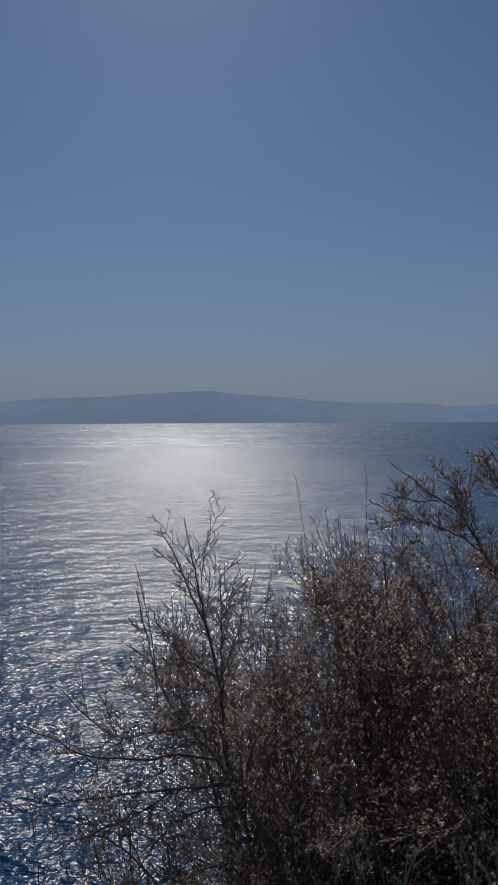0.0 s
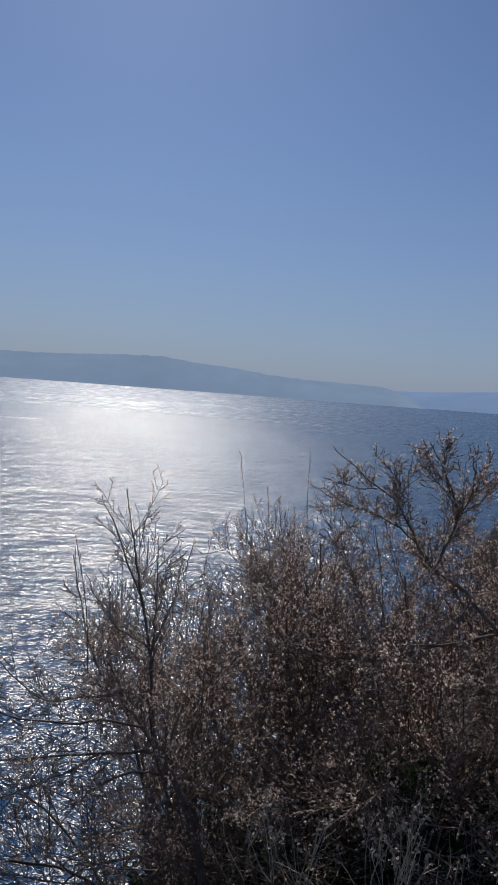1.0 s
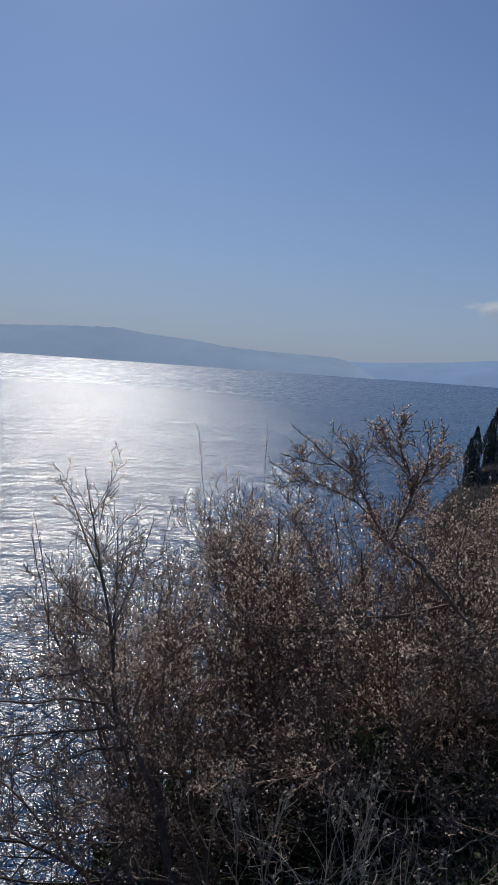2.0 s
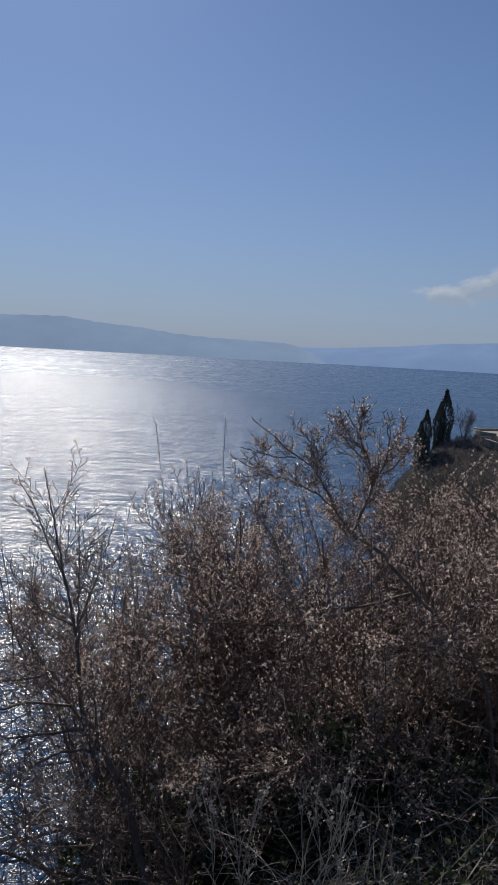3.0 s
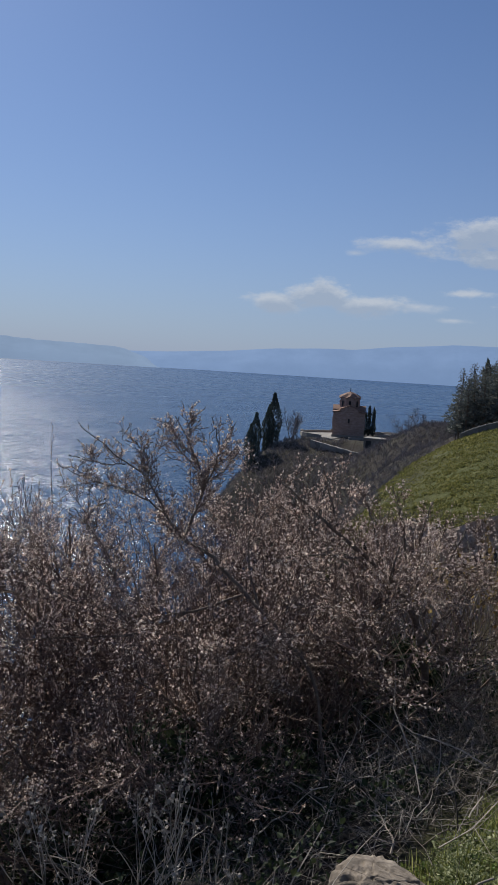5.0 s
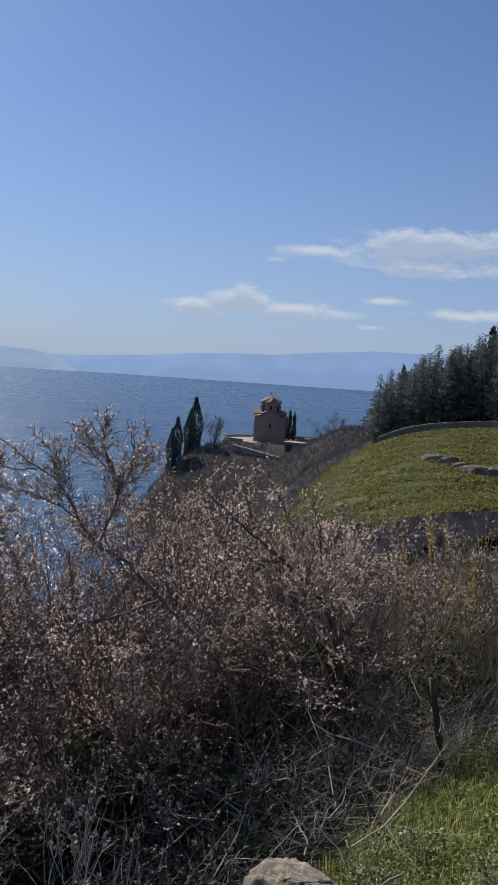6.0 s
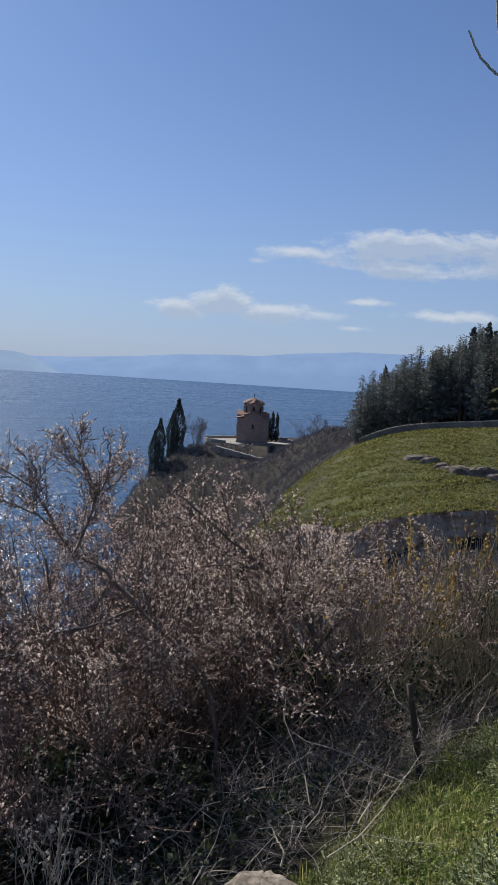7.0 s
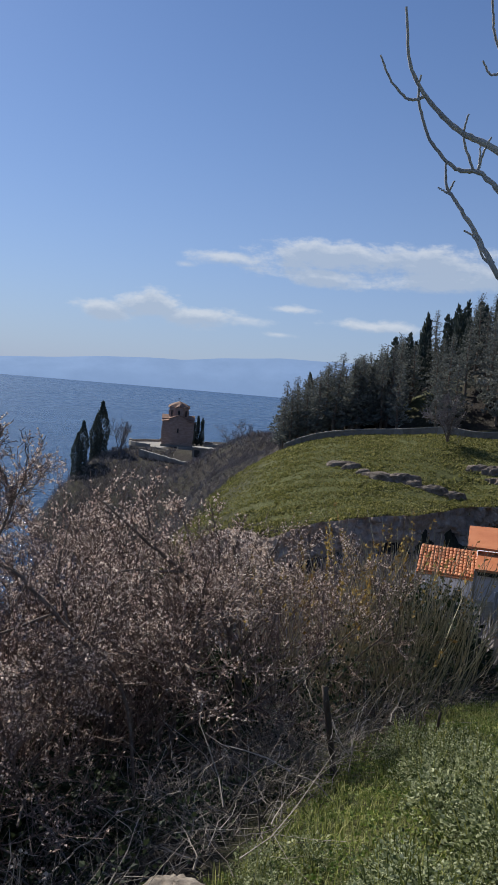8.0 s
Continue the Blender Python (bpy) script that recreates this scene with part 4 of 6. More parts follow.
def dry_bush(seed, u, v, stems, tall):
    g = Grower(seed)
    r = g.rng
    a = r.uniform(0, 2 * math.pi, stems)
    t = r.uniform(0.2, 0.9, stems)
    p = np.stack([0.05 * np.cos(a), 0.05 * np.sin(a), np.full(stems, -0.05)], 1)
    d = np.stack([np.cos(a) * t, np.sin(a) * t, np.ones(stems)], 1)
    ln = tall * r.uniform(0.6, 1.05, stems)
    main = g.grow(p, d, ln, np.full(stems, 0.0036), 9, 0.02, 0.12, 0.3)
    p1, d1, l1, r1 = g.kids(main, 6, 0.2, 0.6, 0.45, ln)
    one = g.grow(p1, d1, l1, np.maximum(r1, 0.0022), 5, 0.05, 0.14)
    g.add(one, 3)
    p2, d2, l2, r2 = g.kids(one, 4, 0.2, 0.6, 0.5, l1)
    two = g.grow(p2, d2, l2, np.maximum(r2, 0.0016), 3, 0.03, 0.15)
    g.add(two, 3)
    ob = finish_plant(g, [(main[0][i], main[2][i]) for i in range(stems)], "dry_bush", "small dry grey bush with crooked bare stems", "bush", "dry grey bushes", (DEAD_PALE, DEAD_PALE, BUD), stem_sides=5)
    x, y = from_uv(u, v)
    ob.location = (x, y, ground_z(x, y))


for _i, (_u, _v, _n, _t) in enumerate([(6.4, 0.85, 10, 0.8), (6.0, 1.05, 8, 0.7), (3.0, 1.6, 7, 0.32), (2.6, 2.0, 8, 0.35), (7.2, 1.0, 8, 0.6), (3.6, 1.7, 7, 0.4)]):
    dry_bush(60 + _i, _u, _v, _n, _t)


def fallen_branch(seed, u, v, turn, length, rad):
    r = np.random.RandomState(seed)
    x, y = from_uv(u, v)
    n = 14
    t = np.linspace(0, length, n)
    line = np.stack([t * math.cos(radians(turn)), t * math.sin(radians(turn)), 0.10 * np.sin(t * 2.3 + seed)], 1) + np.cumsum(r.normal(0, 0.012, (n, 3)), 0)
    gz = np.array([ground_z(x + q[0], y + q[1]) for q in line])
    line[:, 2] = line[:, 2] * 0.4 + gz + rad + 0.16 * t / length
    line[:, :2] += (x, y)
    o = line[0].copy()
    ob = thing("fallen_branch", tuple(o), "long grey fallen branch lying in the brush", "branch", "fallen branches")
    v1, f1 = tubes((line - o)[None], np.linspace(rad, rad * 0.4, n)[None], 7)
    quick_mesh("stem", v1, f1, DEAD, ob, smooth=True)


for _i, (_u, _v, _a, _l, _r) in enumerate([(4.2, 2.3, 12, 2.0, 0.022), (5.6, 1.1, 10, 1.5, 0.035), (6.0, 0.9, 20, 1.6, 0.025), (3.2, 2.0, 60, 1.2, 0.012), (2.3, 1.0, -20, 0.8, 0.010), (7.6, 0.2, 55, 0.9, 0.04)]):
    fallen_branch(_i + 3, _u, _v, _a, _l, _r)


def bramble_cover():
    r = np.random.RandomState(5)
    n = 24000
    u = r.uniform(1.5, 9.5, n)
    v = grass_edge(u) + 0.3 + 4.5 * r.rand(n) ** 1.2
    keep = fbm(u, v, 0.9, 3, 4) > -0.12
    u, v = u[keep], v[keep]
    clear = off_boulder(*from_uv(u, v))
    u, v = u[clear], v[clear]
    x, y = from_uv(u, v)
    p = np.stack([x, y, height(x, y) + LAKE + r.uniform(0.0, 0.5, len(x)) * (0.6 + 0.5 * fbm(u, v, 0.7, 2)) * (1 + 1.5 * smoothstep(5.0, 6.5, u))], 1)
    V, F = leaves(p, np.tile([0.0, 0.0, 0.6], (len(p), 1)), r.uniform(0.018, 0.045, len(p)), r, 0.4, 1.0)
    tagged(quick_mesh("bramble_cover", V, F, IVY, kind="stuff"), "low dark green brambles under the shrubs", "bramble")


bramble_cover()


def thicket_mesh(seed):
    """A mound of evergreen bramble, two metres high and wide: arching canes under many dark leaves."""
    g = Grower(seed)
    r = g.rng
    n = 44
    a = r.uniform(0, 2 * math.pi, n)
    p = np.stack([0.5 * np.cos(a), 0.5 * np.sin(a), np.full(n, -0.1)], 1) * r.rand(n)[:, None] ** 0.5
    t = r.uniform(0.1, 0.8, n)
    main = g.grow(p, np.stack([np.cos(a) * t, np.sin(a) * t, np.ones(n)], 1), r.uniform(1.4, 2.5, n), np.full(n, 0.006), 9, -0.09, 0.10, 0.4)
    g.add(main, 3)
    m = 5200
    c = unit(r.normal(0, 1, (m, 3)))
    q = c * (0.35 + 0.65 * r.rand(m) ** 0.4)[:, None] * np.array([0.95, 0.95, 2.0])
    q[:, 2] = np.abs(q[:, 2])
    q *= (1 + 0.22 * fbm(q[:, 0] * 3 + q[:, 2] * 2, q[:, 1] * 3, 1.0, 3, seed))[:, None]
    g.bud.append(leaves(q, c + np.array([0, 0, 0.2]), r.uniform(0.045, 0.11, m), r, 0.40, 0.8))
    return finish_plant(g, [], "bramble_thicket", "dark evergreen bramble thicket, added mainly to stand in for shade under the shrubs", "bramble", "bramble thickets", (BARK, BARK, IVY), "dark green leaves")


# mounds added mainly to stand in for the deep shade below the shrubs
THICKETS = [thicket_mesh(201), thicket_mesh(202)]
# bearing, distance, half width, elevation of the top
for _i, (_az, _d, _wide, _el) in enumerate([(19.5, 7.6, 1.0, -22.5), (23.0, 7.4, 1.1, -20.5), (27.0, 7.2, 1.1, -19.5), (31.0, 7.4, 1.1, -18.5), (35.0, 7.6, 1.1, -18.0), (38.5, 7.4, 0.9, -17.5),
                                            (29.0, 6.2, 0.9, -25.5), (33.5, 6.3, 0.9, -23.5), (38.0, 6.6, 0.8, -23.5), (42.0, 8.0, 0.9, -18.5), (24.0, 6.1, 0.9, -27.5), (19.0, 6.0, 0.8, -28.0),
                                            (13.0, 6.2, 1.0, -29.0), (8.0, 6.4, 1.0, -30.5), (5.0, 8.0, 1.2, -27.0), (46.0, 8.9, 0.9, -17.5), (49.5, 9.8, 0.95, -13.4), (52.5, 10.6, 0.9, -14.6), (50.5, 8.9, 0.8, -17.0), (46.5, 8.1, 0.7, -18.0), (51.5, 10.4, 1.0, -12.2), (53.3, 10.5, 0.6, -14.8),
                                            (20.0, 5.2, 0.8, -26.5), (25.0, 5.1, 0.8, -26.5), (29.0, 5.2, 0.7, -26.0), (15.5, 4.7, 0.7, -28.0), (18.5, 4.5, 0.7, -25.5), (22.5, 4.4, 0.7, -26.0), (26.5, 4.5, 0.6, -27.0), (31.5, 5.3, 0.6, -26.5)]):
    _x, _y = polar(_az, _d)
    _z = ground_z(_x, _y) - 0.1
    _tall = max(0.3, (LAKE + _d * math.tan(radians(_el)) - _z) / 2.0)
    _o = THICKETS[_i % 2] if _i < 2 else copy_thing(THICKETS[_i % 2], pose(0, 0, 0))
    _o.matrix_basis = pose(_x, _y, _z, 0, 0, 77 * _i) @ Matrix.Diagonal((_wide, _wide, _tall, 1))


def dry_stalk(seed, az, el, dist):
    """A dead umbel weed: one pale stalk with a few forks that end in small heads."""
    g = Grower(seed)
    r = g.rng
    top = at_ray(az, el, dist)
    gz = ground_z(top[0], top[1])
    tall = np.array([max(0.3, top[2] - gz)])
    main = g.grow(np.zeros((1, 3)), np.array([[r.normal(0, 0.1), r.normal(0, 0.1), 1.0]]), tall, np.array([0.0032]), 8, 0.01, 0.06, 0.5)
    p1, d1, l1, r1 = g.kids(main, 6, 0.35, 0.5, 0.4, tall)
    one = g.grow(p1, d1, l1, np.full(len(p1), 0.0019), 5, 0.08, 0.08)
    g.add(one, 4, 0.0015)
    p2, d2, l2, r2 = g.kids(one, 4, 0.8, 0.6, 0.3, l1)
    two = g.grow(p2, d2, l2, np.full(len(p2), 0.0013), 3, 0.05, 0.1)
    g.add(two, 3, 0.0011)
    g.put_buds(two, 2.0, 0.012, 0.7)
    ob = finish_plant(g, [(main[0][0], main[2][0])], "dry_stalk", "pale dry weed stalk with forked dead flower heads", "weed", "dry weed stalks", (DEAD_PALE, DEAD_PALE, DEAD_PALE), "dry flower heads", 5)
    ob.location = (top[0], top[1], gz)


for _i, (_az, _el, _d) in enumerate([(12.6, -29.0, 3.2), (14.0, -30.0, 3.0), (15.3, -28.5, 3.2), (17.0, -28.6, 3.1), (18.6, -29.4, 3.0), (20.0, -28.8, 3.2), (10.8, -30.5, 3.1), (9.0, -29.5, 3.3), (22.0, -29.8, 3.1), (6.5, -30.5, 3.3)]):
    dry_stalk(300 + _i, _az, _el, _d)


def grass_cover():
    r = np.random.RandomState(9)
    n = 42000
    u = 0.6 + 9.0 * r.rand(n) ** 0.85
    v = np.where(r.rand(n) < 0.75, r.uniform(-0.95, 1.15, n), r.uniform(-3.4, -0.95, n))
    keep = v < 0.12 + grass_edge(u) + 0.22 * fbm(u, v * 0, 0.8, 3, 1) + r.normal(0, 0.05, n)
    u, v = u[keep], v[keep]
    n = len(u)
    x, y = from_uv(u, v)
    base = np.stack([x, y, height(x, y) + LAKE - 0.01], 1)
    patch = 0.5 + 0.5 * fbm(u, v, 0.55, 3, 6)
    h = (0.035 + 0.085 * np.clip(patch, 0, 1)) * r.uniform(0.5, 1.4, n)
    a = r.uniform(0, 2 * math.pi, n)
    lean = r.uniform(0.1, 0.8, n)
    out = np.stack([np.cos(a), np.sin(a), np.zeros(n)], 1)
    side = np.stack([-np.sin(a), np.cos(a), np.zeros(n)], 1) * (0.0022 + 0.002 * r.rand(n))[:, None]
    up = np.array([0, 0, 1.0])
    m = base + up * (h * 0.6)[:, None] + out * (h * lean * 0.35)[:, None]
    t = base + up * (h * (1 - 0.25 * lean))[:, None] + out * (h * lean)[:, None]
    V = np.stack([base - side, base + side, m + side * 0.8, m - side * 0.8, t, t], 1)
    V[:, 4] -= side * 0.1
    V[:, 5] += side * 0.1
    k = np.arange(n)[:, None] * 6
    F = np.concatenate([k + np.array([0, 1, 2, 3]), k + np.array([3, 2, 5, 4])])
    tagged(quick_mesh("grass", V.reshape(-1, 3), F, GRASS, kind="stuff"), "fresh green spring grass on the bank", "grass")


grass_cover()


def clover_cover():
    r = np.random.RandomState(19)
    n = 52000
    u = 0.6 + 8.0 * r.rand(n) ** 0.9
    v = np.where(r.rand(n) < 0.75, r.uniform(-0.95, 1.1, n), r.uniform(-3.2, -0.95, n))
    keep = (v < 0.12 + grass_edge(u) + 0.2 * fbm(u, v * 0, 0.8, 3, 1) + r.normal(0, 0.05, n)) & (fbm(u, v, 0.5, 3, 21) > -0.2)
    u, v = u[keep], v[keep]
    x, y = from_uv(u, v)
    lift = 0.02 + 0.07 * np.clip(0.5 + fbm(u, v, 0.4, 3, 33), 0, 1.2)
    p = np.stack([x, y, height(x, y) + LAKE + lift * r.uniform(0.4, 1.1, len(x))], 1)
    a = r.uniform(0, 2 * math.pi, len(x))
    V, F = leaves(p, np.stack([np.cos(a), np.sin(a), r.uniform(0.0, 0.7, len(x))], 1), r.uniform(0.009, 0.023, len(x)), r, 0.42, 0.5)
    tagged(quick_mesh("clover", V, F, CLOVER, kind="stuff"), "low leafy clover and herbs among the grass", "herbs")


CLOVER = leaf_material("clover_leaves", [(0.07, 0.12, 0.02), (0.16, 0.22, 0.045), (0.30, 0.34, 0.10)], 0.35, 0.55)
clover_cover()


def weed_mesh(seed, n, leaf, tall):
    r = np.random.RandomState(seed)
    ob = thing("weed", (0, 0, 0), "low leafy grey-green weed in the grass", "weed", "weeds in the grass")
    a = r.uniform(0, 2 * math.pi, n)
    q = 0.14 * np.sqrt(r.rand(n))
    lobe = 1 + 0.35 * np.sin(3 * a + seed) * q / 0.14
    p = np.stack([q * np.cos(a) * lobe, q * np.sin(a) * lobe, tall * lobe * (1 - (q / 0.16) ** 2) * r.rand(n) ** 0.45], 1)
    d = np.stack([np.cos(a), np.sin(a), r.uniform(-0.1, 0.7, n)], 1)
    V, F = leaves(p, d, leaf * r.uniform(0.5, 1.3, n), r, 0.36, 0.35)
    quick_mesh("leaf_tuft", V, F, WEED, ob, kind="stuff")
    k = 6
    pts = np.stack([np.linspace((0, 0, -0.02), (0.08 * math.cos(b), 0.08 * math.sin(b), tall), 5) for b in r.uniform(0, 6.28, k)])
    v, f = tubes(pts, np.full((k, 5), 0.002), 3)
    quick_mesh("stalk_tuft", v, f, GRASS, ob, kind="stuff")
    return ob


_r = np.random.RandomState(31)
WEEDS = [weed_mesh(1, 620, 0.017, 0.20), weed_mesh(2, 760, 0.014, 0.24), weed_mesh(3, 520, 0.021, 0.16), weed_mesh(4, 820, 0.0125, 0.28)]
_first = [True] * 4
_count = 0
for _i in range(1400):
    _u, _v = 1.8 + 4.8 * _r.rand() ** 1.1, _r.uniform(-0.9, 0.7) if _i % 6 else _r.uniform(-2.6, -0.9)
    _rich = float(smoothstep(0.3, -0.35, _v) * smoothstep(6.0, 3.6, _u))
    if float(fbm(_u, _v, 0.5, 3, 12)) < 0.20 - 0.46 * _rich or _v > float(grass_edge(_u)) - 0.06:
        continue
    _count += 1
    if _count > 290:
        break
    _x, _y = from_uv(_u, _v)
    _o = WEEDS[_i % 4] if _first[_i % 4] else copy_thing(WEEDS[_i % 4], pose(0, 0, 0))
    _first[_i % 4] = False
    _s = 0.45 + 0.8 * _r.rand() ** 1.6 + 0.4 * _rich
    _o.matrix_basis = pose(_x, _y, ground_z(_x, _y), 0, 0, _r.uniform(0, 360)) @ Matrix.Diagonal((_s, _s, _s, 1))


# ---- things on the bank ----
def rock(name, at, size, seed, mat, label, category="rock", group="", rough=0.22, turn=0, flat=0.55):
    """A broken stone: planes cut off a lumpy ball, with cracks and a pitted skin."""
    rr = random.Random(seed)
    bm = bmesh.new()
    bmesh.ops.create_icosphere(bm, subdivisions=5 if name == "boulder" else 4, radius=1.0)
    off = Vector((seed * 3.1, seed * 1.7, 0))
    cuts = [(Vector((rr.uniform(-1, 1), rr.uniform(-1, 1), rr.uniform(-0.4, 1))).normalized(), rr.uniform(0.55, 0.85)) for _ in range(16 if name == "boulder" else 9)] + [(Vector((0.1, 0.05, 1)).normalized(), flat)]
    for v in bm.verts:
        n = v.co.normalized()
        q = n * (1 + rough * (noise.noise(n * 1.3 + off) + 0.5 * noise.noise(n * 3.1 + off)))
        for c, d in cuts:
            over = q.dot(c) - d
            if over > 0:
                q -= c * over * (0.94 if name == "boulder" else 0.75)
        crack = abs(noise.noise(n * 2.0 + off * 2))
        q *= 1 - (0.16 if name == "boulder" else 0.10) * max(0.0, 1 - crack * 14) + 0.035 * noise.noise(n * 8 + off) + 0.02 * noise.noise(n * 19 + off)
        v.co = (q.x * size[0], q.y * size[1], q.z * size[2])
    ob = part(name, bm, mat, None)
    ob.matrix_basis = pose(*at, 0, 0, turn)
    if name == "boulder":
        ob.data.polygons.foreach_set("use_smooth", [True] * len(ob.data.polygons))
    return tagged(ob, label, category, group)


rock("boulder", (1.60, 2.27, LAKE - 1.885), (0.285, 0.215, 0.27), 6, BOULDER, "pale tan cracked limestone boulder at the grass edge", turn=-30, flat=0.45)


def fence_post(at, tall, wide, tilt, seed):
    r = random.Random(seed)
    bm = bmesh.new()
    bmesh.ops.create_cone(bm, cap_ends=True, segments=12, radius1=wide, radius2=wide * 0.85, depth=tall + 0.25)
    bmesh.ops.subdivide_edges(bm, edges=[e for e in bm.edges if abs(e.verts[0].co.z - e.verts[1].co.z) > 0.1], cuts=7)
    for v in bm.verts:
        v.co.z += tall / 2 - 0.12
        k = 1 + 0.12 * noise.noise(v.co * 9 + Vector((seed, 0, 0)))
        v.co.x, v.co.y = v.co.x * k + 0.010 * math.sin(v.co.z * 5 + seed), v.co.y * k
        if v.co.z > tall * 0.98:
            v.co.z += 0.03 * noise.noise(v.co * 40)
    ob = part("fence_post", bm, WEATHERED, None)
    ob.data.polygons.foreach_set("use_smooth", [len(p.vertices) < 5 for p in ob.data.polygons])
    ob.matrix_basis = pose(*at, tilt[0], tilt[1], 0)
    return tagged(ob, "weathered dark wooden fence post in the grass", "post", "old fence posts")


fence_post((3.54, 3.42, LAKE - 2.32), 0.64, 0.024, (-3, -10), 1)
fence_post((3.15, 3.35, LAKE - 2.28), 0.20, 0.012, (4, 6), 2)
fence_post((5.2, 3.9, ground_z(5.2, 3.9)), 0.22, 0.014, (4, 3), 3)


# ---- the grassy knoll ----
def tuft_cover():
    r = np.random.RandomState(12)
    n = 88000
    u, v = 53 + 33 * r.rand(n), r.uniform(-26, 26, n)
    keep = (fbm(u, v, 3.0, 4, 5) > -0.55) & (u > cliff_line(v) + 1.0) & (v < 21.5 + 1.5 * fbm(u, v, 2.0, 3, 3))
    u, v = u[keep], v[keep]
    n = len(u)
    x, y = from_uv(u, v)
    p = np.stack([x, y, height(x, y) + LAKE - 0.03], 1)
    size = (0.10 + 0.09 * np.clip(0.45 + 1.3 * fbm(u, v, 1.5, 4, 8), 0, 1)) * r.uniform(0.5, 1.5, n)
    V, F = leaves(np.repeat(p, 2, 0) + r.normal(0, 0.06, (2 * n, 3)) * np.array([1, 1, 0.2]), np.tile([0, 0, 1.0], (2 * n, 1)), np.repeat(size, 2), r, 0.5, 0.9)
    tagged(quick_mesh("turf_tufts", V, F, HILL_GRASS, kind="stuff"), "thick green turf tufts on the knoll", "turf")


HILL_GRASS = leaf_material("knoll_turf", [(0.11, 0.114, 0.035), (0.185, 0.185, 0.057), (0.30, 0.28, 0.115)], 0.42, 0.75, 0.5)
tuft_cover()


def crag(u, v, size, seed, turn, sink=0.42):
    x, y = from_uv(u, v)
    size = (size[0] * 1.25, size[1], size[2] * 1.8)
    rock("crag", (x, y, ground_z(x, y) - size[2] * sink), size, seed, LEDGE, "weathered grey rock outcrop in the turf", "rock", "rock outcrops on the knoll", 0.6, turn, 0.50)


for _i, (_u, _v, _s) in enumerate([(69.3, 8.0, (1.3, 0.8, 0.75)), (68.6, 6.7, (1.0, 0.7, 0.7)), (66, 4.2, (1.5, 0.8, 1.0)), (65.7, 2.6, (1.6, 0.8, 1.05)), (65.2, 1.0, (1.0, 0.7, 0.8)), (64.5, -0.6, (1.5, 0.7, 1.0)), (64.2, -2.2, (1.2, 0.7, 0.9)), (67.2, 5.4, (0.8, 0.6, 0.6)),
                                   (62, -7.2, (1.3, 0.9, 1.3)), (61.2, -8.8, (1.1, 0.8, 1.1)), (60, -10.5, (1.6, 0.9, 1.2)), (59, -12.0, (1.2, 0.6, 0.8)), (71.2, -4.4, (1.3, 0.8, 0.9)), (70.6, -5.5, (1.0, 0.8, 1.0)), (68.5, -6.4, (1.1, 0.7, 0.8))]):
    crag(_u, _v, _s, _i + 2, 130 + 14 * math.sin(_i * 2.1), 0.30)


def rock_face():
    """The low broken cliff under the turf: one craggy face with ledges, clefts and fallen blocks."""
    nv, nz = 460, 30
    v = np.linspace(-26, 18, nv)
    cu = cliff_line(v)
    top = height(*from_uv(cu + 3.0, v)) + 0.08
    low = height(*from_uv(cu - 1.0, v)) - 0.4
    verts = []
    for i in range(nv):
        for k in range(nz):
            f = k / (nz - 1)
            z = low[i] + (top[i] - low[i]) * f
            q = Vector((v[i] * 0.45, z * 0.55, 2.0))
            lump = noise.noise(q) + 0.6 * noise.noise(q * 2.3) + 0.4 * noise.noise(q * 5.1) + 0.2 * noise.noise(q * 11.0)
            cleft = max(0.0, 1 - 6 * abs(noise.noise(Vector((v[i] * 0.8 + 0.3 * lump, z * 0.25, 7.0)))))
            out = 0.35 + 0.8 * (1 - f) ** 1.3 + 0.85 * lump - 0.3 * cleft
            x, y = from_uv(cu[i] + 1.9 - 0.9 * out, v[i])
            verts.append((x, y, z + LAKE))
    idx = np.arange(nv * nz).reshape(nv, nz)
    F = np.stack([idx[:-1, :-1], idx[:-1, 1:], idx[1:, 1:], idx[1:, :-1]], -1).reshape(-1, 4)
    ob = quick_mesh("rock_face", verts, F, CRAG)
    tagged(ob, "low broken grey-brown cliff under the turf", "cliff", kind="structure")


rock_face()

